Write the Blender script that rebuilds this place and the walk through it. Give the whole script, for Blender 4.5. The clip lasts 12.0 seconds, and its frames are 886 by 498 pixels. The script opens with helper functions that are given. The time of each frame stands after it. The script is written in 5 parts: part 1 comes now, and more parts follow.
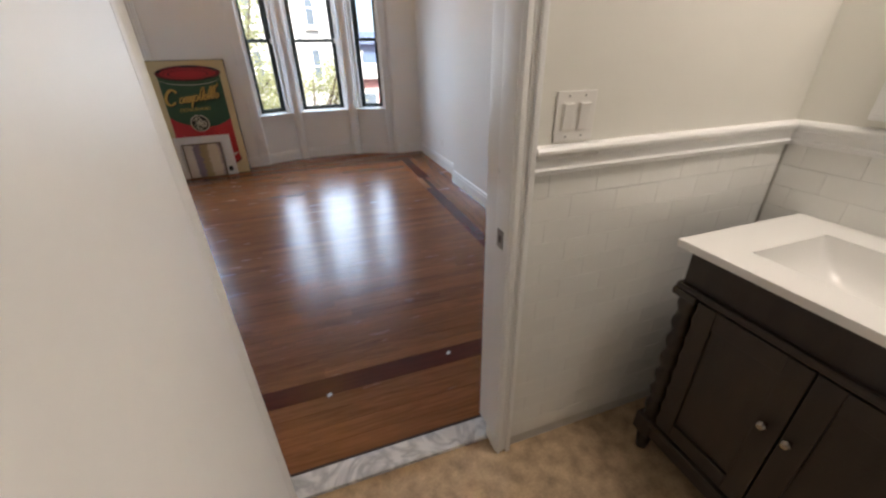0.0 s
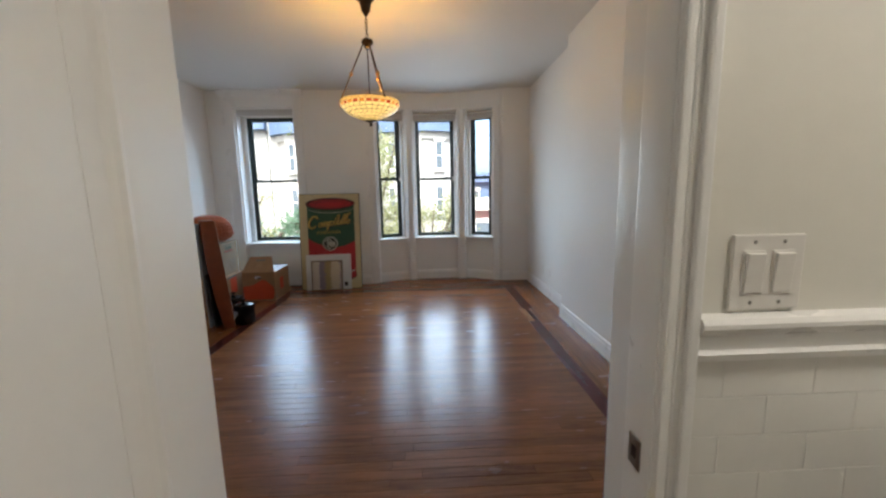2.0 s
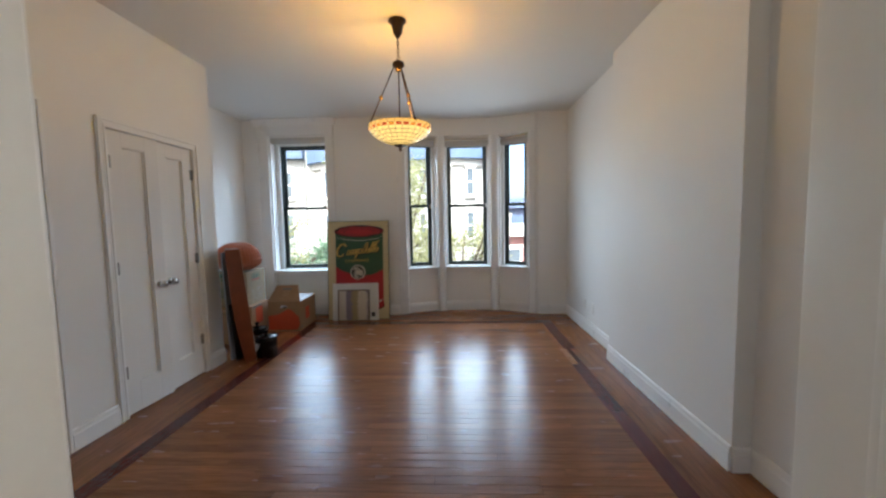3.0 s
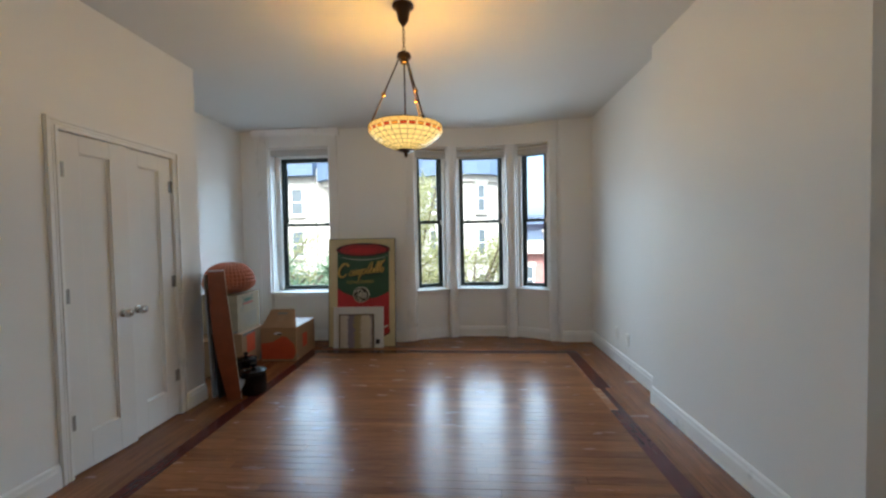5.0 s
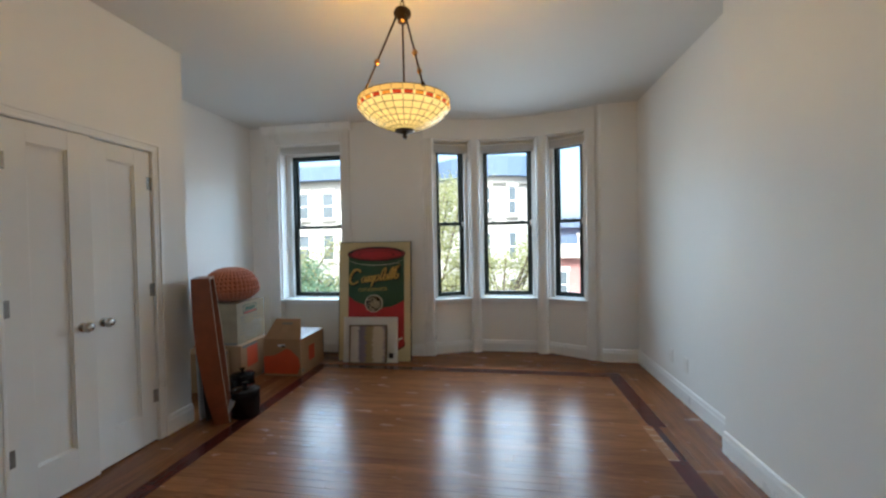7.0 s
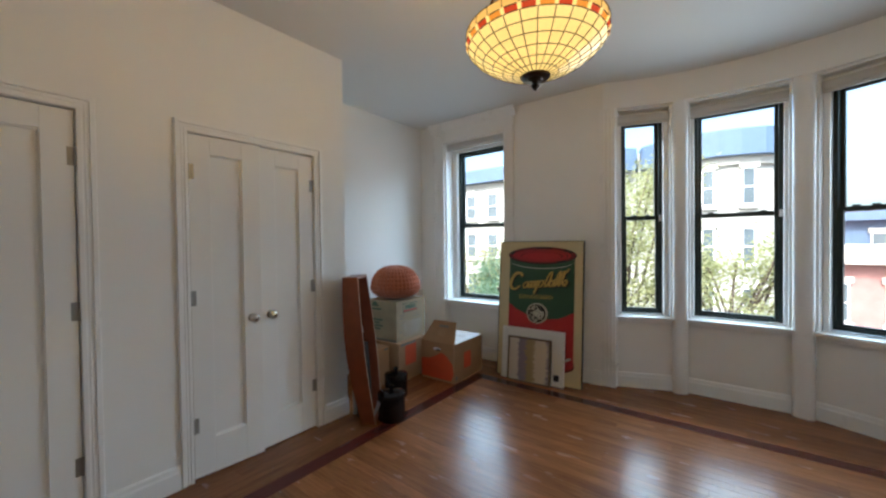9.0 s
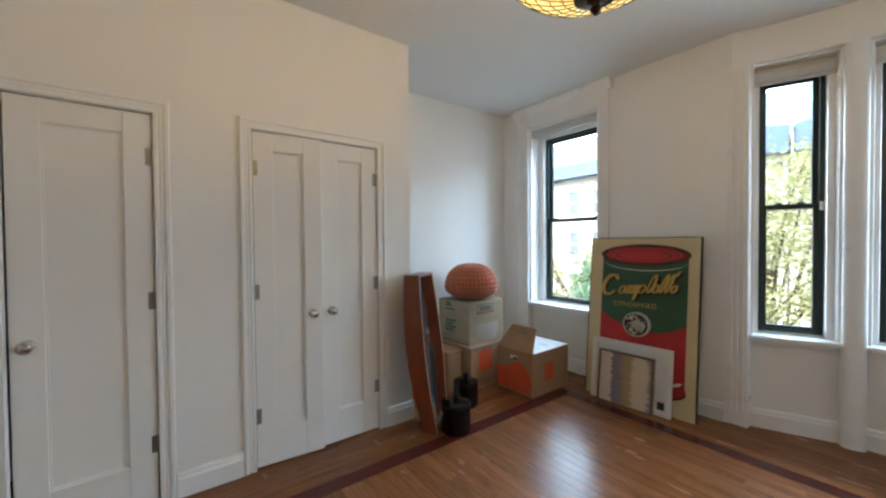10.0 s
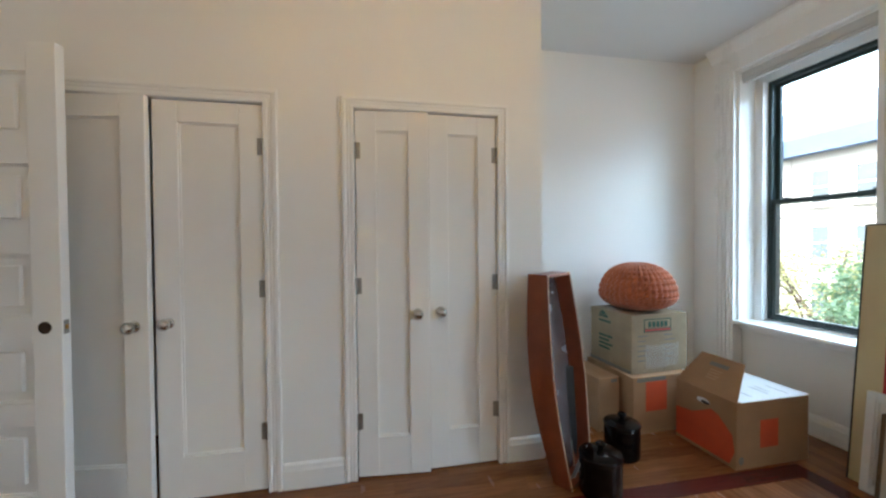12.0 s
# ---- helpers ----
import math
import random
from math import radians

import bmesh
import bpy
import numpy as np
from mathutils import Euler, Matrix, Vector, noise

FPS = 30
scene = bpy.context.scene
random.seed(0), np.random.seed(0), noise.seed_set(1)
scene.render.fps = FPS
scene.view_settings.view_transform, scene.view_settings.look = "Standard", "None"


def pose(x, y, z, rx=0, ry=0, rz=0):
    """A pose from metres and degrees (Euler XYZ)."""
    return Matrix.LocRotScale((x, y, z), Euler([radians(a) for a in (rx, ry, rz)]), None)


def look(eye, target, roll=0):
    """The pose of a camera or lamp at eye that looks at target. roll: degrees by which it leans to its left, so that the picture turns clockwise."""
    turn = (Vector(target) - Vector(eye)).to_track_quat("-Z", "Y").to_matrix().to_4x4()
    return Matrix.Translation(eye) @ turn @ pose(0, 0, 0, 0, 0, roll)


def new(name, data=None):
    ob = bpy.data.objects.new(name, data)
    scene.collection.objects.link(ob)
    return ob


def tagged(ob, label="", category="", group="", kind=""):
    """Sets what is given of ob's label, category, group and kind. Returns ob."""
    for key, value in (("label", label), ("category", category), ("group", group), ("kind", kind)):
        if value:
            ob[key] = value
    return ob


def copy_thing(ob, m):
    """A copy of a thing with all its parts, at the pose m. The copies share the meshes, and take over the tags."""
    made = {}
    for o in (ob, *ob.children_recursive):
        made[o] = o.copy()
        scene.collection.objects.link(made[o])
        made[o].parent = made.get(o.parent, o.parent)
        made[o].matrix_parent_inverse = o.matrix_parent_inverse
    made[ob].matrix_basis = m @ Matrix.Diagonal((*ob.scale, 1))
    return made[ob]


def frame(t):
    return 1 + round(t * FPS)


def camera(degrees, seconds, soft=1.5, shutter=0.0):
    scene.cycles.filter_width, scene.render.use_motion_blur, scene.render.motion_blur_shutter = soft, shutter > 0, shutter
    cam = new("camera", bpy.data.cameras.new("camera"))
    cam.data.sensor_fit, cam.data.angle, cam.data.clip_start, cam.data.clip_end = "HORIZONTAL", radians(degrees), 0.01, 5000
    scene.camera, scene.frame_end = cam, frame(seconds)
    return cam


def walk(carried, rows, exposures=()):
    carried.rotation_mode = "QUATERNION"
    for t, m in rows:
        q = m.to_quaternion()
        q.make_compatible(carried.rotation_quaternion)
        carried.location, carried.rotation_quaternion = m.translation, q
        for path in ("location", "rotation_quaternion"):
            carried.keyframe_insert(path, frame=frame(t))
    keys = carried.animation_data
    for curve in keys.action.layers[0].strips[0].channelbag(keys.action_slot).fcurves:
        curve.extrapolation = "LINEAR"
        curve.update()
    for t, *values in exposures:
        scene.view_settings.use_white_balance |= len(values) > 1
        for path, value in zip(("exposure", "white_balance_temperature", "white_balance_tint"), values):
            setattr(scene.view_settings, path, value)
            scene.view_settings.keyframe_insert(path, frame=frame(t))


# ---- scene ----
cam = camera(100.2, 12.0, 2.4)
EXPOSURE = 2.1
PATH = [
    (0, (0.564, 0.476, 1.343), (1.12, 2.163, 0.423), -1.5),
    (0.5, (0.571, 0.57, 1.342), (0.99, 2.308, 0.446), -1.4),
    (1, (0.614, 0.637, 1.334), (0.987, 2.472, 0.631), -1.4),
    (1.5, (0.664, 0.658, 1.345), (0.915, 2.589, 0.893), -1.4),
    (2, (0.663, 0.74, 1.334), (0.736, 2.718, 1.045), -1.2),
    (2.5, (0.624, 0.883, 1.343), (0.567, 2.871, 1.134), -1.1),
    (3, (0.646, 1.025, 1.36), (0.561, 3.018, 1.21), -1.1),
    (5, (0.607, 1.503, 1.371), (0.468, 3.498, 1.312), -1.1),
    (5.5, (0.615, 1.633, 1.359), (0.474, 3.627, 1.307), -1.1),
    (6, (0.651, 1.781, 1.368), (0.505, 3.775, 1.315), -1.1),
    (6.5, (0.668, 1.898, 1.362), (0.484, 3.889, 1.317), -1.1),
    (8.5, (0.759, 2.491, 1.375), (-0.234, 4.226, 1.349), -0.8),
    (9, (0.74, 2.681, 1.377), (-0.484, 4.262, 1.345), -0.7),
    (9.5, (0.701, 2.89, 1.356), (-0.714, 4.303, 1.329), -0.6),
    (10, (0.706, 3.06, 1.361), (-0.895, 4.259, 1.323), -0.5),
    (10.5, (0.649, 3.199, 1.333), (-1.092, 4.182, 1.3), -0.6),
    (11, (0.527, 3.316, 1.32), (-1.305, 4.12, 1.286), -0.5),
    (11.5, (0.438, 3.441, 1.306), (-1.469, 4.04, 1.265), -0.5),
    (12, (0.349, 3.565, 1.304), (-1.615, 3.941, 1.27), -0.5),
]
walk(cam, [(t, look(eye, target, roll)) for t, eye, target, roll in PATH], [(t, EXPOSURE + more, kelvin, tint) for t, more, kelvin, tint in (
    (0.0, 0.2, 5880, 11), (1.5, -0.1, 5800, 6), (3.0, 0.08, 5680, 4), (5.5, -0.06, 5600, 0), (8.5, 0.0, 5580, 0), (9.5, 0.14, 5700, 1), (10.5, 0.57, 5580, -1), (12.0, 0.56, 5640, 0))])

# ---- world, sun, large lights ----
SUN_ELEV, SUN_AZ = 48.0, 200.0
world = bpy.data.worlds.new("world")
scene.world = world
world.use_nodes = True
_wn = world.node_tree.nodes
_sky = _wn.new("ShaderNodeTexSky")
_sky.sky_type = "NISHITA"
_sky.sun_disc = False
_sky.sun_elevation, _sky.sun_rotation = radians(SUN_ELEV), radians(SUN_AZ)
_sky.air_density, _sky.dust_density = 1.0, 5.0
world.node_tree.links.new(_sky.outputs[0], _wn["Background"].inputs[0])
_wn["Background"].inputs[1].default_value = 0.15


def lamp(name, kind, m, energy, color, **settings):
    data = bpy.data.lights.new(name, kind)
    data.energy, data.color = energy, color
    ob = new(name, data)
    ob.matrix_world = m
    return ob


sun = lamp("sun", "SUN", look((8, -20, 24), (0, 0, 0)), 2.2, (1.0, 0.95, 0.87))
sun.data.angle = radians(10)


def area(name, eye, target, width, height, watts, color):
    ob = lamp(name, "AREA", look(eye, target), watts, color)
    ob.data.shape, ob.data.size, ob.data.size_y = "RECTANGLE", width, height
    return ob


# the broad bright sky over the roofs across the street
area("sky_light", (0.0, 55.0, 50.0), (0.0, 6.0, 50.0), 220.0, 66.0, 66000, (0.73, 0.875, 1.0))
# daylight off the street and the low sky, through each window's opening
for _x, _y, _w, _turn, _watts, _tone in ((-1.66, 6.52, 0.70, 0.0, 0.55, (0.72, 0.87, 1.0)), (0.145, 6.63, 0.38, 21.4, 1.7, (0.88, 0.94, 1.0)),
                                        (0.785, 6.73, 0.60, 0.0, 1.7, (0.88, 0.94, 1.0)), (1.425, 6.62, 0.38, -25.1, 1.7, (0.88, 0.94, 1.0))):
    _d = Vector((math.sin(radians(_turn)), -math.cos(radians(_turn)), 0.0))
    _lamp = area("window_light", (_x, _y, 1.50), (_x + _d.x, _y + _d.y, 1.50), _w, 1.55, _watts * _w * 1.75, _tone)
    _lamp.data.spread = radians(140)
# the ceiling lamp's bulbs, inside the open bowl
bulb = lamp("ceiling_lamp_bulb", "POINT", pose(0.214, 3.889, 2.12), 4.6, (1.0, 0.52, 0.09))
bulb.data.shadow_soft_size = 0.05
# bathroom: light fitting over the vanity
area("vanity_light", (1.78, 0.74, 2.42), (1.62, 0.90, 0.0), 0.14, 0.55, 2.9, (1.0, 0.83, 0.66))

# ---- materials ----
def ramp_of(nodes, a, b):
    r = nodes.new("ShaderNodeValToRGB")
    r.color_ramp.elements[0].color, r.color_ramp.elements[1].color = (*a, 1), (*b, 1)
    return r


def material(name, base, rough=0.5, metal=0.0, vary=0.06, scale=6.0, fine=140.0, bump=0.05, stretch=(1, 1, 1), coat=0.0, spec=0.5, per_object=0.0,
             transmission=0.0, emission=0.0, glow=None, sheen=0.0, rough_vary=0.08):
    m = bpy.data.materials.new(name)
    m.use_nodes = True
    n, l = m.node_tree.nodes, m.node_tree.links
    b = n["Principled BSDF"]
    co = n.new("ShaderNodeTexCoord")
    mp = n.new("ShaderNodeMapping")
    mp.inputs["Scale"].default_value = stretch
    l.new(co.outputs["Object"], mp.inputs[0])
    big, small = n.new("ShaderNodeTexNoise"), n.new("ShaderNodeTexNoise")
    big.inputs["Scale"].default_value, big.inputs["Detail"].default_value = scale, 5
    small.inputs["Scale"].default_value, small.inputs["Detail"].default_value = fine, 3
    for t in (big, small):
        l.new(mp.outputs[0], t.inputs["Vector"])
    mix = n.new("ShaderNodeMath")
    mix.operation = "MULTIPLY_ADD"
    l.new(small.outputs["Fac"], mix.inputs[0])
    mix.inputs[1].default_value = 0.35
    l.new(big.outputs["Fac"], mix.inputs[2])
    rng = n.new("ShaderNodeMapRange")
    rng.inputs["From Min"].default_value, rng.inputs["From Max"].default_value = 0.35, 1.0
    l.new(mix.outputs[0], rng.inputs["Value"])
    fac = rng.outputs[0]
    if per_object:
        info = n.new("ShaderNodeObjectInfo")
        add = n.new("ShaderNodeMath")
        add.operation = "MULTIPLY_ADD"
        add.use_clamp = True
        l.new(info.outputs["Random"], add.inputs[0])
        add.inputs[1].default_value = per_object
        sub = n.new("ShaderNodeMath")
        sub.operation = "SUBTRACT"
        l.new(fac, sub.inputs[0])
        sub.inputs[1].default_value = per_object / 2
        l.new(sub.outputs[0], add.inputs[2])
        fac = add.outputs[0]
    lo = tuple(max(0.0, c * (1 - vary)) for c in base)
    hi = tuple(min(1.0, c * (1 + vary)) for c in base)
    r = ramp_of(n, lo, hi)
    l.new(fac, r.inputs[0])
    l.new(r.outputs[0], b.inputs["Base Color"])
    rr = n.new("ShaderNodeMapRange")
    rr.inputs["To Min"].default_value, rr.inputs["To Max"].default_value = max(0.02, rough - rough_vary), min(1, rough + rough_vary)
    l.new(big.outputs["Fac"], rr.inputs["Value"])
    l.new(rr.outputs[0], b.inputs["Roughness"])
    b.inputs["Metallic"].default_value = metal
    b.inputs["Specular IOR Level"].default_value = spec
    b.inputs["Coat Weight"].default_value = coat
    b.inputs["Coat Roughness"].default_value = 0.12
    b.inputs["Transmission Weight"].default_value = transmission
    b.inputs["Sheen Weight"].default_value = sheen
    if bump:
        bp = n.new("ShaderNodeBump")
        bp.inputs["Strength"].default_value, bp.inputs["Distance"].default_value = bump, 0.004
        l.new(mix.outputs[0], bp.inputs["Height"])
        l.new(bp.outputs[0], b.inputs["Normal"])
    if emission:
        b.inputs["Emission Color"].default_value = (*(glow or base), 1)
        b.inputs["Emission Strength"].default_value = emission
    return m


def oak(name, lo, hi, rough, axis, coat=0.03):
    """Varnished boards: grain along one axis of the board, a tone of its own for each board, and a slightly wavy lacquer."""
    m = bpy.data.materials.new(name)
    m.use_nodes = True
    n, l = m.node_tree.nodes, m.node_tree.links
    b = n["Principled BSDF"]
    co, info = n.new("ShaderNodeTexCoord"), n.new("ShaderNodeObjectInfo")
    shift = n.new("ShaderNodeVectorMath")
    shift.operation = "MULTIPLY_ADD"
    l.new(info.outputs["Random"], shift.inputs[0])
    shift.inputs[1].default_value = (31.0, 57.0, 13.0)
    l.new(co.outputs["Object"], shift.inputs[2])
    mp = n.new("ShaderNodeMapping")
    mp.inputs["Scale"].default_value = (1.2, 16, 16) if axis == "x" else (16, 1.2, 16)
    l.new(shift.outputs[0], mp.inputs[0])
    grain, ring = n.new("ShaderNodeTexNoise"), n.new("ShaderNodeTexNoise")
    grain.inputs["Scale"].default_value, grain.inputs["Detail"].default_value, grain.inputs["Distortion"].default_value = 2.2, 6, 1.4
    ring.inputs["Scale"].default_value, ring.inputs["Detail"].default_value = 11, 4
    l.new(mp.outputs[0], grain.inputs["Vector"])
    l.new(mp.outputs[0], ring.inputs["Vector"])
    a = n.new("ShaderNodeMath")
    a.operation = "MULTIPLY_ADD"
    l.new(ring.outputs["Fac"], a.inputs[0])
    a.inputs[1].default_value = 0.4
    l.new(grain.outputs["Fac"], a.inputs[2])
    c = n.new("ShaderNodeMath")
    c.operation = "MULTIPLY_ADD"
    l.new(info.outputs["Random"], c.inputs[0])
    c.inputs[1].default_value = 0.28
    l.new(a.outputs[0], c.inputs[2])
    rng = n.new("ShaderNodeMapRange")
    rng.inputs["From Min"].default_value, rng.inputs["From Max"].default_value = 0.45, 1.3
    l.new(c.outputs[0], rng.inputs["Value"])
    r = ramp_of(n, lo, hi)
    l.new(rng.outputs[0], r.inputs[0])
    l.new(r.outputs[0], b.inputs["Base Color"])
    wave = n.new("ShaderNodeTexNoise")
    wave.inputs["Scale"].default_value, wave.inputs["Detail"].default_value = 5.0, 3
    geo = n.new("ShaderNodeNewGeometry")
    wm = n.new("ShaderNodeMapping")
    wm.inputs["Scale"].default_value = (0.7, 3.0, 1)
    l.new(geo.outputs["Position"], wm.inputs[0])
    l.new(wm.outputs[0], wave.inputs["Vector"])
    rr = n.new("ShaderNodeMapRange")
    rr.inputs["To Min"].default_value, rr.inputs["To Max"].default_value = rough - 0.06, rough + 0.08
    l.new(wave.outputs["Fac"], rr.inputs["Value"])
    l.new(rr.outputs[0], b.inputs["Roughness"])
    hsum = n.new("ShaderNodeMath")
    hsum.operation = "MULTIPLY_ADD"
    l.new(grain.outputs["Fac"], hsum.inputs[0])
    hsum.inputs[1].default_value = 0.09
    l.new(wave.outputs["Fac"], hsum.inputs[2])
    bp = n.new("ShaderNodeBump")
    bp.inputs["Strength"].default_value, bp.inputs["Distance"].default_value = 0.17, 0.01
    l.new(hsum.outputs[0], bp.inputs["Height"])
    l.new(bp.outputs[0], b.inputs["Normal"])
    b.inputs["Specular IOR Level"].default_value = 0.34
    b.inputs["Coat Weight"].default_value, b.inputs["Coat Roughness"].default_value = coat, rough * 0.8
    l.new(bp.outputs[0], b.inputs["Coat Normal"])
    return m


def marble(name, base, vein, scale=5.0):
    m = material(name, base, 0.25, vary=0.03)
    n, l = m.node_tree.nodes, m.node_tree.links
    co = n.new("ShaderNodeTexCoord")
    w = n.new("ShaderNodeTexNoise")
    w.inputs["Scale"].default_value, w.inputs["Detail"].default_value, w.inputs["Distortion"].default_value = scale, 8, 2.5
    l.new(co.outputs["Object"], w.inputs["Vector"])
    d = n.new("ShaderNodeMath")
    d.operation = "SUBTRACT"
    l.new(w.outputs["Fac"], d.inputs[0])
    d.inputs[1].default_value = 0.5
    ab = n.new("ShaderNodeMath")
    ab.operation = "ABSOLUTE"
    l.new(d.outputs[0], ab.inputs[0])
    r = ramp_of(n, vein, base)
    r.color_ramp.elements[1].position = 0.10
    l.new(ab.outputs[0], r.inputs[0])
    l.new(r.outputs[0], n["Principled BSDF"].inputs["Base Color"])
    return m


def glass_pane(name):
    m = bpy.data.materials.new(name)
    m.use_nodes = True
    b = m.node_tree.nodes["Principled BSDF"]
    b.inputs["Base Color"].default_value = (1.0, 1.0, 1.0, 1)
    b.inputs["Roughness"].default_value, b.inputs["IOR"].default_value = 0.0, 1.05
    b.inputs["Transmission Weight"].default_value = 1.0
    return m


PAINT = material("wall_paint", (0.85, 0.84, 0.815), 0.55, vary=0.02, scale=1.6, fine=260, bump=0.05)
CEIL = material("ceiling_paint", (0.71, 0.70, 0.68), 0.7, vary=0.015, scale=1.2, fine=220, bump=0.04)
TRIM = material("trim_enamel", (0.86, 0.855, 0.84), 0.3, vary=0.02, scale=4, fine=90, bump=0.03)
BATH = material("bath_paint", (0.78, 0.765, 0.70), 0.45, vary=0.02, scale=2, fine=220, bump=0.05)
DOORP = material("door_paint", (0.84, 0.83, 0.805), 0.5, vary=0.02, scale=3, fine=120, bump=0.04, spec=0.3)
TILE = material("subway_tile", (0.84, 0.835, 0.80), 0.14, vary=0.03, scale=5, fine=60, bump=0.02, per_object=0.5)
GROUT = material("tile_grout", (0.60, 0.58, 0.54), 0.8, vary=0.08, scale=20)
SASH = material("green_black_sash", (0.012, 0.024, 0.022), 0.35, vary=0.2, scale=9)
SHADE = material("roller_shade_fabric", (0.55, 0.54, 0.52), 0.8, vary=0.05, scale=8, fine=300, bump=0.15)
GLASS = glass_pane("window_glass")
FIELD = oak("oak_boards_across", (0.105, 0.035, 0.012), (0.335, 0.138, 0.050), 0.24, "x")
MARGIN = oak("oak_boards_along", (0.105, 0.035, 0.012), (0.335, 0.138, 0.050), 0.24, "y")
PATCHW = oak("pale_oak_patch", (0.22, 0.11, 0.05), (0.38, 0.19, 0.09), 0.26, "y")
STRIPX = oak("mahogany_inlay_across", (0.045, 0.008, 0.007), (0.115, 0.022, 0.015), 0.17, "x")
STRIPY = oak("mahogany_inlay_along", (0.045, 0.008, 0.007), (0.115, 0.022, 0.015), 0.17, "y")
SUBFLOOR = material("subfloor", (0.03, 0.014, 0.008), 0.8)
MARBLE = marble("grey_veined_marble", (0.74, 0.73, 0.72), (0.44, 0.44, 0.45), 4.5)
BATHFLOOR = material("dusty_brown_stone", (0.46, 0.33, 0.20), 0.45, vary=0.5, scale=17, fine=110, bump=0.3)
NICKEL = material("satin_nickel", (0.48, 0.46, 0.43), 0.25, metal=1.0, vary=0.06, scale=20)
STEEL = material("dull_steel", (0.34, 0.33, 0.31), 0.4, metal=1.0, vary=0.12, scale=30)
BRONZE = material("dark_bronze", (0.055, 0.033, 0.02), 0.35, metal=0.85, vary=0.3, scale=25)
BRASS = material("aged_brass", (0.45, 0.25, 0.08), 0.3, metal=1.0, vary=0.2, scale=30)
PLASTIC = material("white_plastic", (0.80, 0.78, 0.74), 0.32, vary=0.02)
VANITY = material("espresso_wood", (0.030, 0.022, 0.016), 0.4, vary=0.35, scale=4, fine=60, stretch=(6, 6, 1), bump=0.1)
PORCELAIN = material("white_porcelain", (0.86, 0.85, 0.82), 0.1, vary=0.015, bump=0.0)
CARD = material("brown_cardboard", (0.33, 0.19, 0.095), 0.8, vary=0.12, scale=9, fine=150, bump=0.1)
CARDIN = material("pale_cardboard", (0.42, 0.27, 0.15), 0.85, vary=0.1, scale=9, fine=150, bump=0.1)
ORANGE = material("orange_ink", (0.55, 0.075, 0.02), 0.7, vary=0.12, scale=12)
WHITEPR = material("white_print", (0.72, 0.72, 0.74), 0.6, vary=0.05)
BOXWHITE = material("white_taped_board", (0.29, 0.222, 0.135), 0.7, vary=0.25, scale=7)
GREENINK = material("dark_green_ink", (0.03, 0.09, 0.06), 0.7, vary=0.1)
GREYINK = material("grey_ink", (0.18, 0.17, 0.15), 0.7)
FAINTINK = material("faint_grey_ink", (0.48, 0.48, 0.50), 0.7)
REDINK = material("red_ink", (0.42, 0.07, 0.05), 0.7)
WOOL = material("terracotta_cotton", (0.42, 0.115, 0.045), 0.9, vary=0.25, scale=30, fine=300, bump=0.4, sheen=0.3)
LEATHER = material("chestnut_leather", (0.20, 0.052, 0.018), 0.38, vary=0.2, scale=14, fine=220, bump=0.15)
BLACKCER = material("black_glaze", (0.006, 0.0035, 0.003), 0.1, vary=0.3, scale=12, bump=0.02, spec=0.18)
BLACKBD = material("black_board", (0.012, 0.012, 0.013), 0.5, vary=0.3)
GREYFOIL = material("grey_wrap", (0.35, 0.37, 0.40), 0.35, vary=0.15, scale=9, bump=0.2)
MIRROR = material("mirror_glass", (0.85, 0.86, 0.86), 0.03, metal=1.0, vary=0.01, bump=0.0, rough_vary=0.02)
FILM = material("dull_grey_film", (0.33, 0.31, 0.34), 0.26, metal=0.7, vary=0.35, scale=5, fine=40, bump=0.25)
CREAM = material("cream_canvas", (0.60, 0.50, 0.28), 0.7, vary=0.06, scale=5, fine=300, bump=0.1)
CANRED = material("can_red", (0.42, 0.018, 0.022), 0.55, vary=0.08, scale=7, fine=250)
CANDARK = material("can_dark_red", (0.14, 0.006, 0.010), 0.55, vary=0.2, scale=7, fine=250)
CANGREEN = material("can_green", (0.030, 0.085, 0.042), 0.55, vary=0.1, scale=7, fine=250)
GOLDINK = material("gold_ink", (0.55, 0.36, 0.08), 0.5, vary=0.08, scale=12)
PALEINK = material("pale_ink", (0.62, 0.58, 0.46), 0.6, vary=0.1, scale=20)
BLACKINK = material("black_ink", (0.012, 0.011, 0.010), 0.6)
FRAMEW = material("white_frame_paint", (0.74, 0.73, 0.70), 0.4, vary=0.03)
FRAMEB = material("bronze_frame_wood", (0.13, 0.085, 0.045), 0.35, vary=0.25, scale=9, stretch=(1, 1, 4))


TAPEFILM = material("clear_tape_film", (0.80, 0.80, 0.80), 0.12, vary=0.02, bump=0.0)
TAPEFILM.node_tree.nodes["Principled BSDF"].inputs["Alpha"].default_value = 0.22


# ---- builders ----
def bm_new():
    return bmesh.new()


def add_box(bm, x0, x1, y0, y1, z0, z1, bevel=0.0):
    vs = bmesh.ops.create_cube(bm, size=1.0)["verts"]
    bmesh.ops.transform(bm, matrix=Matrix.Translation(((x0 + x1) / 2, (y0 + y1) / 2, (z0 + z1) / 2)) @ Matrix.Diagonal((x1 - x0, y1 - y0, z1 - z0, 1)), verts=vs)
    if bevel:
        es = list({e for v in vs for e in v.link_edges})
        bmesh.ops.bevel(bm, geom=es, offset=bevel, segments=2, affect="EDGES", profile=0.6)
    return bm


def box_bm(x0, x1, y0, y1, z0, z1, bevel=0.0):
    return add_box(bm_new(), x0, x1, y0, y1, z0, z1, bevel)


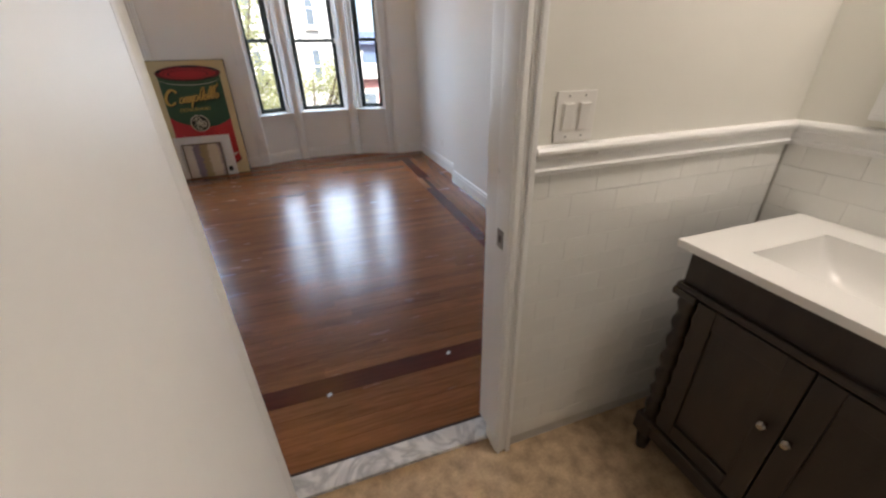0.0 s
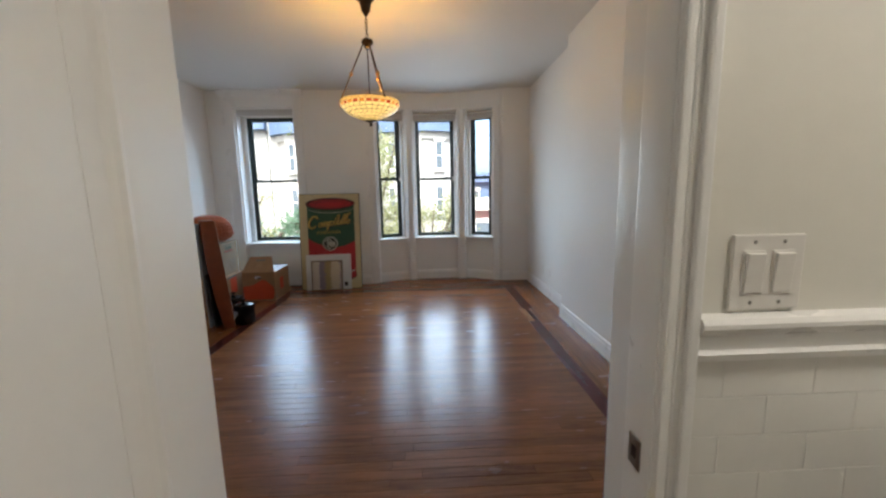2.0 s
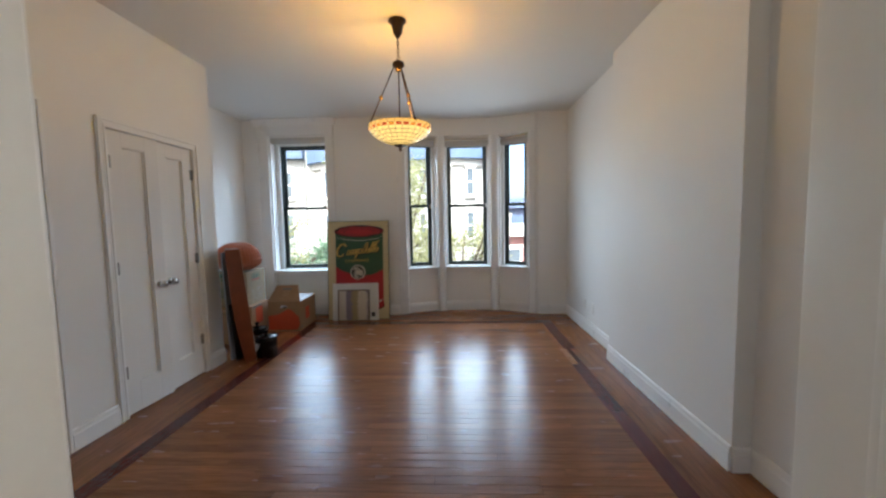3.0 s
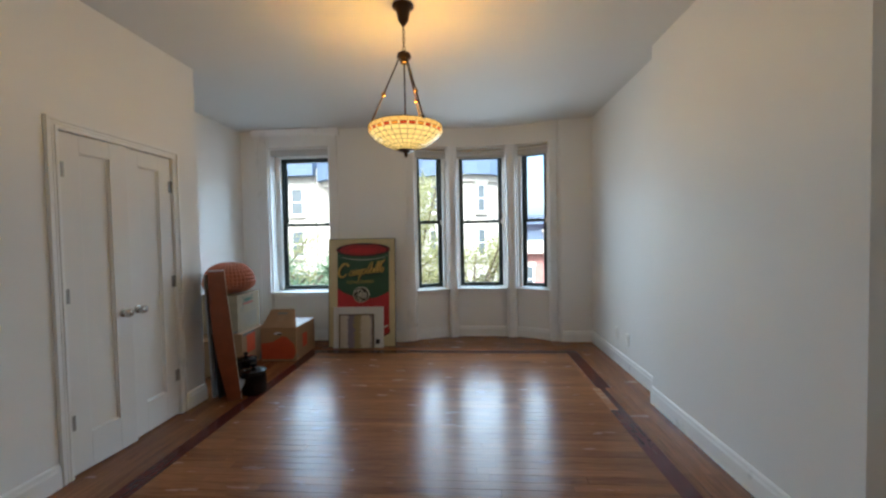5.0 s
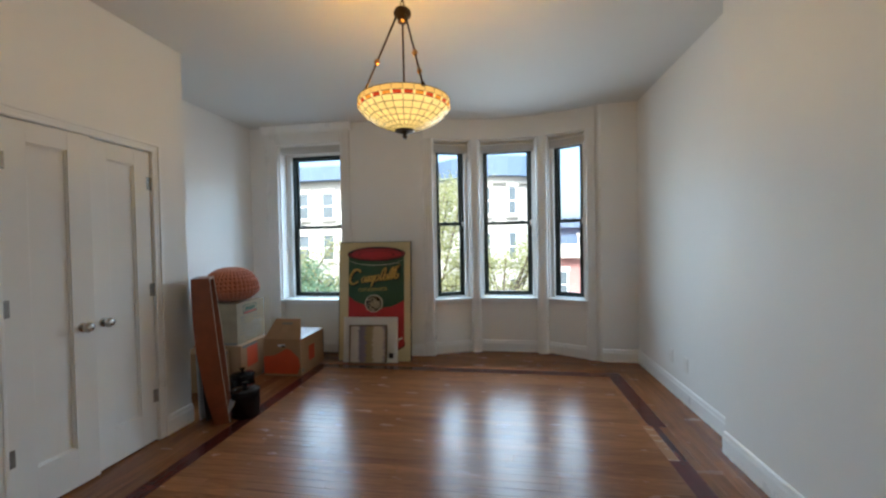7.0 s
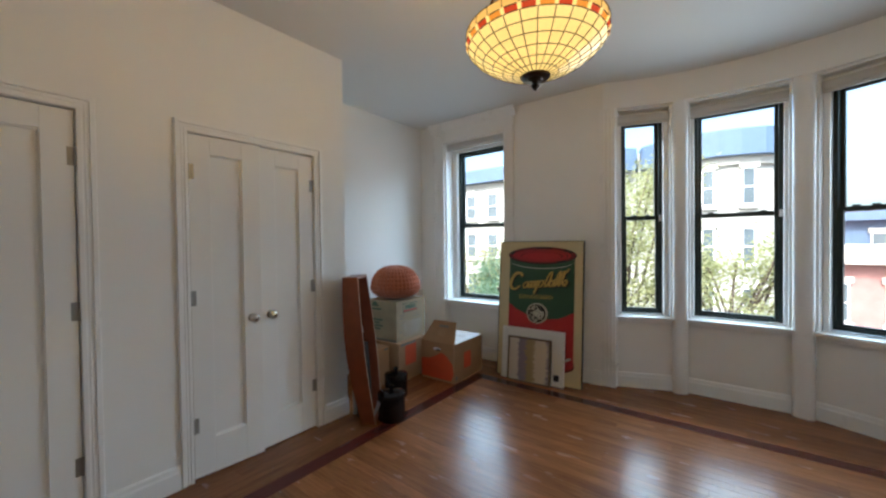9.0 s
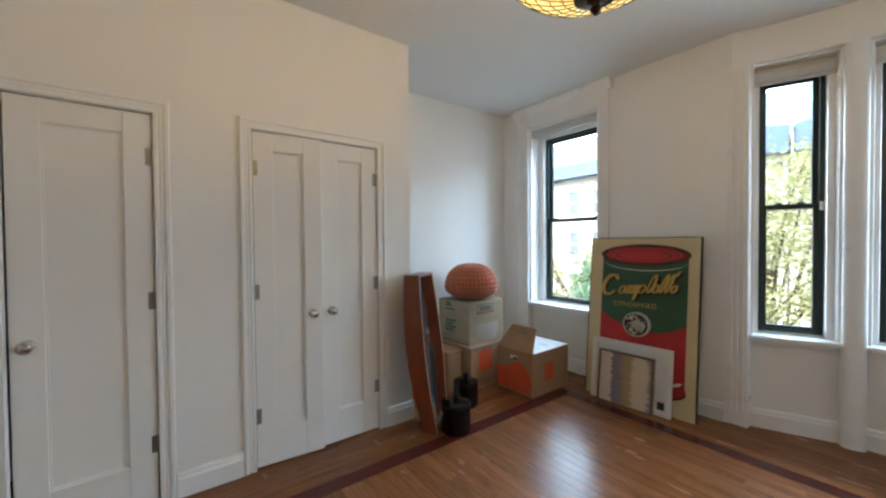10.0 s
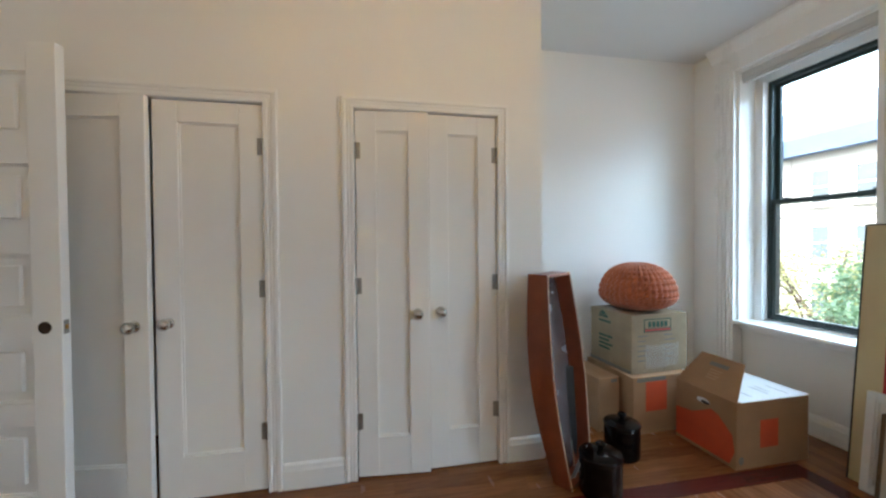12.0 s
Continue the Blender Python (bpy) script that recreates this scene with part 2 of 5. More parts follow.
def add_prism(bm, pts, z0, z1):
    """A vertical prism over a plan outline, counter-clockwise."""
    lo = [bm.verts.new((x, y, z0)) for x, y in pts]
    hi = [bm.verts.new((x, y, z1)) for x, y in pts]
    bm.faces.new(lo[::-1])
    bm.faces.new(hi)
    for i in range(len(pts)):
        j = (i + 1) % len(pts)
        bm.faces.new((lo[i], lo[j], hi[j], hi[i]))
    return bm


def add_sweep(bm, profile, path_a, path_b):
    """A straight moulding: a closed profile of (out, up) from point a to point b in plan; out is to the right of the way."""
    a, b = Vector((*path_a, 0)), Vector((*path_b, 0))
    d = (b - a).normalized()
    out = Vector((d.y, -d.x, 0))
    ra = [bm.verts.new(a + out * o + Vector((0, 0, u))) for o, u in profile]
    rb = [bm.verts.new(b + out * o + Vector((0, 0, u))) for o, u in profile]
    k = len(profile)
    for i in range(k):
        j = (i + 1) % k
        bm.faces.new((ra[i], rb[i], rb[j], ra[j]))
    bm.faces.new(ra)
    bm.faces.new(rb[::-1])
    bmesh.ops.recalc_face_normals(bm, faces=bm.faces)
    return bm


def add_lathe(bm, profile, steps=24, center=(0, 0, 0)):
    """Turns (radius, height) pairs about the upright axis; ends close where the radius is 0."""
    rings = []
    for r, z in profile:
        if r < 1e-6:
            rings.append([bm.verts.new((center[0], center[1], center[2] + z))])
        else:
            rings.append([bm.verts.new((center[0] + r * math.cos(2 * math.pi * i / steps), center[1] + r * math.sin(2 * math.pi * i / steps), center[2] + z)) for i in range(steps)])
    for a, b in zip(rings, rings[1:]):
        for i in range(steps):
            j = (i + 1) % steps
            q = [a[i % len(a)], a[j % len(a)], b[j % len(b)], b[i % len(b)]]
            q = list(dict.fromkeys(q))
            if len(q) > 2:
                bm.faces.new(q)
    bmesh.ops.recalc_face_normals(bm, faces=bm.faces)
    return bm


def add_tube(bm, points, radius, steps=8):
    pts = [Vector(p) for p in points]
    rings = []
    for i, p in enumerate(pts):
        d = (pts[min(i + 1, len(pts) - 1)] - pts[max(i - 1, 0)]).normalized()
        side = d.cross(Vector((0, 0, 1)))
        side = (side if side.length > 1e-3 else d.cross(Vector((1, 0, 0)))).normalized()
        up = side.cross(d)
        rings.append([bm.verts.new(p + radius * (math.cos(2 * math.pi * k / steps) * side + math.sin(2 * math.pi * k / steps) * up)) for k in range(steps)])
    for a, b in zip(rings, rings[1:]):
        for k in range(steps):
            bm.faces.new((a[k], a[(k + 1) % steps], b[(k + 1) % steps], b[k]))
    bm.faces.new(rings[0][::-1])
    bm.faces.new(rings[-1])
    return bm


def mesh_of(name, bm, mat, smooth=False):
    me = bpy.data.meshes.new(name)
    bmesh.ops.recalc_face_normals(bm, faces=bm.faces)
    bm.to_mesh(me)
    bm.free()
    me.materials.append(mat)
    if smooth:
        me.polygons.foreach_set("use_smooth", [True] * len(me.polygons))
        me.set_sharp_from_angle(angle=radians(38))
    return me


def part(name, bm, mat, parent, label="", m=None, smooth=False):
    ob = new(name, mesh_of(name, bm, mat, smooth))
    ob.parent = parent
    if m is not None:
        ob.matrix_local = m
    if label:
        tagged(ob, label)
    return ob


def thing(name, label, category, m=None, group="", kind=""):
    ob = new(name)
    ob.empty_display_size = 0.1
    if m is not None:
        ob.matrix_world = m
    return tagged(ob, label, category, group, kind)


def setting(name, bm, mat, label, category, smooth=False):
    return tagged(new(name, mesh_of(name, bm, mat, smooth)), label, category, kind="structure")


# ---- plan ----
LW = -1.727            # closet wall
AW = -2.47             # alcove wall
RB, RR = 2.078, 2.183   # chimney breast, recesses beside it
BACK = 6.38            # window wall
SOUTH, BATHN = 1.45, 1.283
BATHE, BATHW, BATHS = 2.02, -0.75, -0.9
H = 2.856
JL, JR = 0.128, 1.050  # bathroom doorway
JH = 2.04
RAILX = 1.070
ALC = 4.57             # closet wall's end

# ---- large structure ----
floor = setting("floor", box_bm(-2.7, 2.4, 1.44, 7.1, -0.08, -0.022), SUBFLOOR, "varnished oak strip floor with a dark inlaid border", "floor")
setting("floor_bathroom", box_bm(BATHW, BATHE, BATHS, 1.335, -0.08, 0.0), BATHFLOOR, "dusty brown stone bathroom floor", "floor")
setting("door_sill", box_bm(JL - 0.02, JR + 0.02, 1.335, 1.425, -0.08, 0.014, 0.004), MARBLE, "grey veined white marble threshold", "threshold")
setting("floor_edge", box_bm(JL - 0.02, JR + 0.02, 1.425, 1.445, -0.08, 0.0), SUBFLOOR, "dark floor joint beside the threshold", "floor")
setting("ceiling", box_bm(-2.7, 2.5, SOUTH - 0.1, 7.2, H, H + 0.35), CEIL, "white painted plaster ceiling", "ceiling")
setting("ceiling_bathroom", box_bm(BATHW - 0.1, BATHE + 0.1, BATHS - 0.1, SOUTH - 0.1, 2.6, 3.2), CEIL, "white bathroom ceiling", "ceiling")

# closet wall with two double-door openings
D1 = (1.985, 3.015)   # wide closet
D2 = (3.475, 4.287)   # narrow closet
DH = 2.035
bm = bm_new()
for y0, y1 in ((SOUTH, D1[0]), (D1[1], D2[0]), (D2[1], ALC)):
    add_box(bm, LW - 0.12, LW, y0, y1, 0, H)
for y0, y1 in (D1, D2):
    add_box(bm, LW - 0.12, LW, y0, y1, DH, H)
setting("wall_west", bm, PAINT, "white painted closet wall", "wall")
setting("wall_closet_back", box_bm(-2.6, -2.5, SOUTH - 0.1, ALC - 0.12, 0, H), PAINT, "white closet back wall", "wall")
setting("wall_alcove_return", box_bm(AW - 0.1, LW - 0.12, ALC - 0.12, ALC, 0, H), PAINT, "white end of the closet wall", "wall")
setting("wall_alcove", box_bm(AW - 0.1, AW, ALC, BACK + 0.4, 0, H), PAINT, "white painted alcove wall", "wall")
setting("wall_east", box_bm(RR, RR + 0.12, SOUTH, BACK + 0.3, 0, H), PAINT, "white painted side wall", "wall")
setting("wall_chimney_breast", box_bm(RB, RR, 2.97, 4.586, 0, H), PAINT, "white shallow chimney breast", "wall")
bm = bm_new()
add_box(bm, -2.6, JL, BATHN, SOUTH, 0, 2.6)
add_box(bm, JR, RR + 0.12, BATHN, SOUTH, 0, 2.6)
add_box(bm, JL, JR, BATHN, SOUTH, JH, 2.6)
add_box(bm, -2.6, RR + 0.12, SOUTH - 0.1, SOUTH, 2.6, H)
setting("wall_south", bm, PAINT, "white wall between bedroom and bathroom", "wall")
# bathroom face of that wall, in its own colour
bm = bm_new()
add_box(bm, BATHW, JL - 0.075, BATHN - 0.012, BATHN - 0.003, 0, 2.6)
add_box(bm, RAILX, BATHE, BATHN - 0.003, BATHN - 0.0005, 1.066, 2.6)
add_box(bm, JL - 0.075, RAILX, BATHN - 0.003, BATHN - 0.0005, JH + 0.07, 2.6)
setting("wall_bathroom_north", bm, BATH, "cream painted bathroom wall", "wall")
setting("wall_bathroom_east", box_bm(BATHE, BATHE + 0.12, BATHS, BATHN, 0, 2.6), BATH, "cream painted bathroom wall", "wall")
setting("wall_bathroom_south", box_bm(BATHW - 0.1, BATHE + 0.12, BATHS - 0.1, BATHS, 0, 2.6), BATH, "cream painted bathroom wall", "wall")
setting("wall_bathroom_west", box_bm(BATHW - 0.1, BATHW, BATHS, BATHN, 0, 2.6), BATH, "cream painted bathroom wall", "wall")

# ---- window wall ----
ZS, ZH = 0.675, 2.61     # sill and head of the openings
W1 = (-2.085, -1.245)
ZH1 = 2.625              # head of the single window
PA, PB0, PB1, PC0, PC1, PD = (-0.10, 6.43), (0.335, 6.60), (0.445, 6.625), (1.125, 6.625), (1.25, 6.60), (1.655, 6.41)
T = 0.34
bm = bm_new()
add_box(bm, AW, W1[0], BACK, BACK + T, 0, H)
add_box(bm, W1[1], -0.20, BACK, BACK + T, 0, H)
add_box(bm, W1[0], W1[1], BACK + 0.06, BACK + T, 0, ZS - 0.03)
add_box(bm, W1[0], W1[1], BACK, BACK + T, ZH1, H)
setting("wall_north", bm, PAINT, "white painted window wall", "wall")
# pier beside the bay with a rounded corner
bm = bm_new()
arc = [(1.745 + 0.07 - 0.07 * math.cos(a), BACK - 0.02 + 0.07 - 0.07 * math.sin(a)) for a in [radians(9 * i) for i in range(11)]]
add_prism(bm, arc + [(RR, BACK - 0.02), (RR, BACK + T), (1.745, BACK + T)], 0, H)
setting("wall_pier", bm, PAINT, "white plaster pier with a rounded edge", "wall", True)


def head_arc(inset, n=18, x0=-0.20, x1=1.745, y0=6.375, rise=0.225):
    pts = []
    for i in range(n + 1):
        s = i / n
        pts.append((x0 + (x1 - x0) * s, y0 + inset + rise * (1 - abs(2 * s - 1) ** 2.2)))
    return pts


bm = bm_new()
fr, bk = head_arc(0.0), [(-0.20, 7.0), (1.745, 7.0)]
add_prism(bm, fr + bk[::-1], ZH, H)
setting("wall_bay_head", bm, PAINT, "curved white plaster head over the bay windows", "wall", True)


def sash_bars(bm, u0, u1, v0, v1, z0, z1, w):
    add_box(bm, u0, u0 + w, v0, v1, z0, z1, 0.004)
    add_box(bm, u1 - w, u1, v0, v1, z0, z1, 0.004)
    add_box(bm, u0 + w, u1 - w, v0, v1, z0, z0 + w, 0.004)
    add_box(bm, u0 + w, u1 - w, v0, v1, z1 - w, z1, 0.004)
    return bm


def sash_window(name, a, b, liner, depth, label, shade_drop, shade_v, zh=ZH, liner_b=None):
    """A double-hung window between plan points a and b: u runs from a to b, v points outdoors."""
    a, b = Vector(a), Vector(b)
    d = b - a
    w = d.length
    turn = math.degrees(math.atan2(d.y, d.x))
    win = thing(name, label, "window", pose(a.x, a.y, 0, 0, 0, turn), kind="structure")
    liner_b = liner if liner_b is None else liner_b
    f0, f1, fz0, fz1 = liner, w - liner_b, ZS + 0.012, 2.52
    part('window_top_board', box_bm(0, w, depth - 0.02, depth + 0.12, fz1, zh - 0.018), TRIM, win)
    for u0, u1 in ((0, liner), (w - liner_b, w)):
        part("window_jamb", box_bm(u0, u1, depth - 0.05, depth + 0.12, ZS, fz1), TRIM, win)
    for u0, u1 in ((-0.0, 0.016), (w - 0.016, w)):
        part("reveal", box_bm(u0, u1, 0.012, depth - 0.05, ZS, zh), TRIM, win)
    part("window_head", box_bm(0, w, 0.02, depth + 0.12, zh - 0.018, zh - 0.002), TRIM, win)
    fr = bm_new()
    sash_bars(fr, f0, f1, depth, depth + 0.09, fz0, fz1, 0.028)
    part("window_frame", fr, SASH, win, "dark green-black metal frame")
    mid = (fz0 + fz1) / 2 - 0.015
    lower, upper = bm_new(), bm_new()
    sash_bars(lower, f0 + 0.02, f1 - 0.02, depth + 0.008, depth + 0.04, fz0 + 0.015, mid + 0.022, 0.034)
    sash_bars(upper, f0 + 0.02, f1 - 0.02, depth + 0.045, depth + 0.075, mid - 0.016, fz1 - 0.015, 0.034)
    lo = part("lower_sash", lower, SASH, win)
    up = part("upper_sash", upper, SASH, win)
    for sash, v, z0, z1 in ((lo, depth + 0.024, fz0 + 0.045, mid - 0.008), (up, depth + 0.06, mid + 0.014, fz1 - 0.045)):
        p = part("pane", box_bm(f0 + 0.052, f1 - 0.052, v, v + 0.004, z0, z1), GLASS, sash)
        p.visible_shadow = False
    for u in (f0 + 0.12, f1 - 0.12):
        part("sash_lock", box_bm(u - 0.022, u + 0.022, depth + 0.004, depth + 0.03, mid + 0.022, mid + 0.034, 0.004), SASH, lo)
    part("tilt_latch", box_bm(f1 - 0.026, f1 - 0.004, depth - 0.008, depth + 0.002, mid - 0.03, mid + 0.03, 0.003), PLASTIC, win, "small white plastic latch")
    sill = bm_new()
    add_box(sill, -0.0, w, -0.03, depth + 0.10, ZS - 0.03, ZS, 0.008)
    part("window_sill", sill, TRIM, win)
    part("apron_moulding", box_bm(0.02, w - 0.02, 0.0, 0.03, ZS - 0.062, ZS - 0.03, 0.006), TRIM, win)
    sh = part("roller_shade", box_bm(0.012, w - 0.012, shade_v, shade_v + 0.055, zh - shade_drop, zh - shade_drop + 0.07, 0.012), SHADE, win, "rolled-up grey fabric shade")
    part("hem_bar", box_bm(0.014, w - 0.014, shade_v + 0.01, shade_v + 0.045, zh - shade_drop - 0.018, zh - shade_drop, 0.005), SHADE, sh)
    return win


sash_window("window_1", (W1[0], BACK), (W1[1], BACK), 0.075, 0.21, "tall dark-framed sash window with a shade rolled up", 0.08, 0.03, ZH1, 0.012)
sash_window("window_2", PA, PB0, 0.055, 0.13, "narrow angled sash window of the bay", 0.125, 0.05)
sash_window("window_3", PB1, PC0, 0.04, 0.13, "middle sash window of the bay", 0.125, 0.05)
sash_window("window_4", PC1, PD, 0.055, 0.13, "angled sash window of the bay", 0.125, 0.05)

# ---- bay aprons, posts, casings ----
def apron(name, a, b, back=0.035):
    a, b = Vector(a), Vector(b)
    d = (b - a).normalized()
    o = Vector((-d.y, d.x))
    bm = bm_new()
    p, q = a + o * back - d * 0.06, b + o * back + d * 0.06
    add_prism(bm, [(p.x, p.y), (q.x, q.y), (q.x + o.x * 0.2, q.y + o.y * 0.2), (p.x + o.x * 0.2, p.y + o.y * 0.2)], 0, ZS - 0.03)
    setting(name, bm, PAINT, "white panel under a bay window", "wall")
    p, q = a + o * back, b + o * back
    return p, q


BASE = [(0, 0), (0.018, 0), (0.018, 0.098), (0.015, 0.106), (0.013, 0.112), (0.011, 0.128), (0.006, 0.136), (0.0, 0.138)]


def baseboard(*pts):
    for a, b in zip(pts, pts[1:]):
        setting("baseboard", add_sweep(bm_new(), BASE, a, b), TRIM, "white moulded baseboard", "baseboard")


for nm, a, b in (("wall_apron_2", PA, PB0), ("wall_apron_3", PB1, PC0), ("wall_apron_4", PC1, PD)):
    p, q = apron(nm, a, b)
    baseboard(tuple(p), tuple(q))


def post(name, x, y, half, turn=0.0):
    """A slim upright between two windows, rounded to the room, with a small plinth."""
    m = pose(x, y, 0, 0, 0, turn)
    bm = bm_new()
    out = [(half * math.cos(a), -0.035 * math.sin(a) ** 0.8 if math.sin(a) > 0 else 0.0) for a in [radians(180 - 15 * i) for i in range(13)]]
    out = [(-half, 0.16)] + [(u, v) for u, v in out] + [(half, 0.16)]
    pts = [tuple((m @ Vector((u, v, 0)))[:2]) for u, v in out]
    add_prism(bm, pts, 0, ZH + 0.005)
    setting(name, bm, TRIM, "slender white post between bay windows", "trim", True)


post("trim_post", (PB0[0] + PB1[0]) / 2, 6.605, 0.058, 12)
post("trim_post", (PC0[0] + PC1[0]) / 2, 6.605, 0.064, -12)


def fluted_casing(x0, x1, y, z0, z1, reeds=4, proud=0.025):
    bm = add_box(bm_new(), x0, x1, y - proud, y, z0, z1, 0.006)
    w = (x1 - x0) / (reeds + 1)
    for i in range(reeds):
        c = x0 + w * (i + 1)
        add_box(bm, c - w * 0.28, c + w * 0.28, y - proud - 0.008, y - proud + 0.002, z0 + 0.12, z1 - 0.03, 0.003)
    return bm


setting("trim_casing", fluted_casing(W1[0] - 0.17, W1[0], BACK, 0, H - 0.09), TRIM, "white fluted window casing", "casing")
setting("trim_casing", fluted_casing(W1[1], W1[1] + 0.115, BACK, 0, H - 0.09, 3), TRIM, "white fluted window casing", "casing")
setting("trim_head_casing", box_bm(W1[0], W1[1], BACK - 0.025, BACK, ZH1, H - 0.09), TRIM, "white window head casing", "casing")
bm = bm_new()
CORN = [(0, 0), (0.03, 0), (0.034, 0.02), (0.05, 0.045), (0.075, 0.075), (0.078, 0.092), (0, 0.092)]
CORN = [(o, u + H - 0.093) for o, u in CORN]
add_sweep(bm, CORN, (W1[0] - 0.2, BACK), (W1[1] + 0.15, BACK))
setting("trim_cornice", bm, TRIM, "small white cornice over the window casing", "cornice")
bm = fluted_casing(-0.235, -0.10, BACK + 0.028, 0, ZH, 3, 0.03)
add_box(bm, -0.2, -0.10, BACK + 0.028, BACK + T, 0, ZH)
setting("trim_casing", bm, TRIM, "white fluted casing beside the bay", "casing")
bm = fluted_casing(1.655, 1.745, BACK + 0.02, 0, ZH, 2, 0.025)
add_box(bm, 1.655, 1.745, BACK + 0.02, BACK + T, 0, ZH)
setting("trim_casing", bm, TRIM, "white fluted casing beside the bay", "casing")
# outside shell that closes the bay
setting("wall_bay_outer", box_bm(-0.3, 1.9, 6.99, 7.05, ZH, H + 0.2), PAINT, "outer face of the bay head", "wall")

# baseboards round the room (the room lies to the right of the way)
baseboard((LW, SOUTH), (LW, D1[0] - 0.075))
baseboard((LW, D1[1] + 0.075), (LW, D2[0] - 0.07))
baseboard((LW, D2[1] + 0.065), (LW, ALC), (AW, ALC))
baseboard((AW, ALC), (AW, BACK), (W1[0] - 0.17, BACK))
baseboard((W1[0], BACK + 0.06), (W1[1], BACK + 0.06))
baseboard((W1[1] + 0.115, BACK), (-0.235, BACK))
baseboard((1.80, BACK - 0.02), (RR, BACK - 0.02), (RR, 4.586), (RB, 4.586), (RB, 2.97), (RR, 2.97), (RR, SOUTH), (JR + 0.075, SOUTH))
baseboard((JL - 0.08, SOUTH), (LW, SOUTH))

# ---- doorway of the bathroom ----
bm = bm_new()
add_box(bm, JR - 0.020, JR, BATHN - 0.003, SOUTH + 0.004, 0.0, JH, 0.005)
add_box(bm, JR - 0.038, JR - 0.019, BATHN - 0.0085, BATHN + 0.072, 0.0, JH - 0.001, 0.007)
add_box(bm, JR - 0.028, JR - 0.018, BATHN + 0.070, BATHN + 0.088, 0.0, JH - 0.002, 0.004)
add_box(bm, JL, JL + 0.022, BATHN - 0.012, SOUTH + 0.004, 0.0, JH, 0.003)
add_box(bm, JL, JR, BATHN - 0.012, SOUTH + 0.004, JH - 0.022, JH, 0.003)
setting("trim_door_lining", bm, TRIM, "white enamelled door lining", "door frame", True)


def casing(name, along, lo, hi, face, out, width, top, axis):
    """Moulded casing round a doorway. axis x: the wall lies along x at y = face; out is the way it stands proud."""
    steps = ((0.0, 1.0, 0.011), (0.03, 0.30, 0.017), (0.66, 0.97, 0.021), (0.40, 0.52, 0.014))
    bm = bm_new()

    def slab(u0, u1, z0, z1, t, b=0.004):
        v0, v1 = sorted((face, face + out * t))
        if axis == "x":
            add_box(bm, u0, u1, v0, v1, z0, z1, b)
        else:
            add_box(bm, v0, v1, u0, u1, z0, z1, b)

    for s0, s1, t in steps:
        if lo is not None:
            slab(lo - width * s1, lo - width * s0, 0, top + width * s1 - 0.001, t)
        if hi is not None:
            slab(hi + width * s0, hi + width * s1, 0, top + width * s1 - 0.001, t)
        a = lo if lo is not None else along[0]
        b = hi if hi is not None else along[1]
        slab(a - width * s1 - 0.0007, b + width * s1 + 0.0007, top + width * s0, top + width * s1, t + 0.0012)
    return setting(name, bm, TRIM, "white moulded door casing", "casing")


casing("trim_casing", None, JL + 0.018, JR - 0.034, BATHN - 0.004, -1, 0.054, JH, "x")
casing("trim_casing", None, JL, JR, SOUTH + 0.001, 1, 0.075, JH, "x")
casing("trim_casing", None, D1[0], D1[1], LW, 1, 0.072, DH, "y")
casing("trim_casing", None, D2[0], D2[1], LW, 1, 0.066, DH, "y")
strike = thing("strike_plate", "small steel strike plate on the door lining", "strike plate", pose(JR - 0.0385, BATHN + 0.032, 0.885))
part("plate", box_bm(-0.0022, 0, -0.017, 0.017, -0.028, 0.028, 0.0008), STEEL, strike)
part("latch_hole", box_bm(-0.0026, -0.0016, -0.007, 0.007, -0.011, 0.011), BLACKBD, strike)


def panel_leaf(width, height, thick, panels, stile=0.105, raised=False):
    """A door leaf in x (0..width) and z; its face looks to -y, its back to +y. panels: (z0, z1) of each sunk panel."""
    bm = bm_new()
    add_box(bm, 0, stile, 0, thick, 0, height, 0.003)
    add_box(bm, width - stile, width, 0, thick, 0, height, 0.003)
    zs = [0.0] + [z for p in panels for z in p] + [height]
    for z0, z1 in zip(zs[::2], zs[1::2]):
        add_box(bm, stile, width - stile, 0.0004, thick - 0.0004, z0, z1)
    frame_bm = bm
    pn = []
    for z0, z1 in panels:
        b = bm_new()
        add_box(b, stile, width - stile, 0.021, thick - 0.006, z0, z1)
        for k, o in enumerate((0.0,)):
            e = 0.018 - 0.004 * k
            add_box(b, stile, stile + 0.007 + o, e - 0.006, thick - e + 0.006, z0, z1)
            add_box(b, width - stile - 0.007 - o, width - stile, e - 0.006, thick - e + 0.006, z0, z1)
            add_box(b, stile, width - stile, e - 0.0057, thick - e + 0.0057, z0, z0 + 0.007 + o)
            add_box(b, stile, width - stile, e - 0.0057, thick - e + 0.0057, z1 - 0.007 - o, z1)
        if raised:
            add_box(b, stile + 0.05, width - stile - 0.05, 0.005, thick - 0.005, z0 + 0.05, z1 - 0.05, 0.004)
        pn.append(b)
    return frame_bm, pn


KNOB = [(0, -0.062), (0.016, -0.0615), (0.024, -0.056), (0.0285, -0.046), (0.028, -0.037), (0.021, -0.029), (0.0115, -0.024), (0.0105, -0.010), (0.019, -0.0085), (0.026, -0.005), (0.0275, 0.0), (0.0, 0.0)]


def knob(parent, x, z, name="handle"):
    return part(name, add_lathe(bm_new(), KNOB, 28), NICKEL, parent, "round satin nickel knob", pose(x, 0, z, -90, 0, 0) @ pose(0, 0, 0, 0, 0, 0), True)


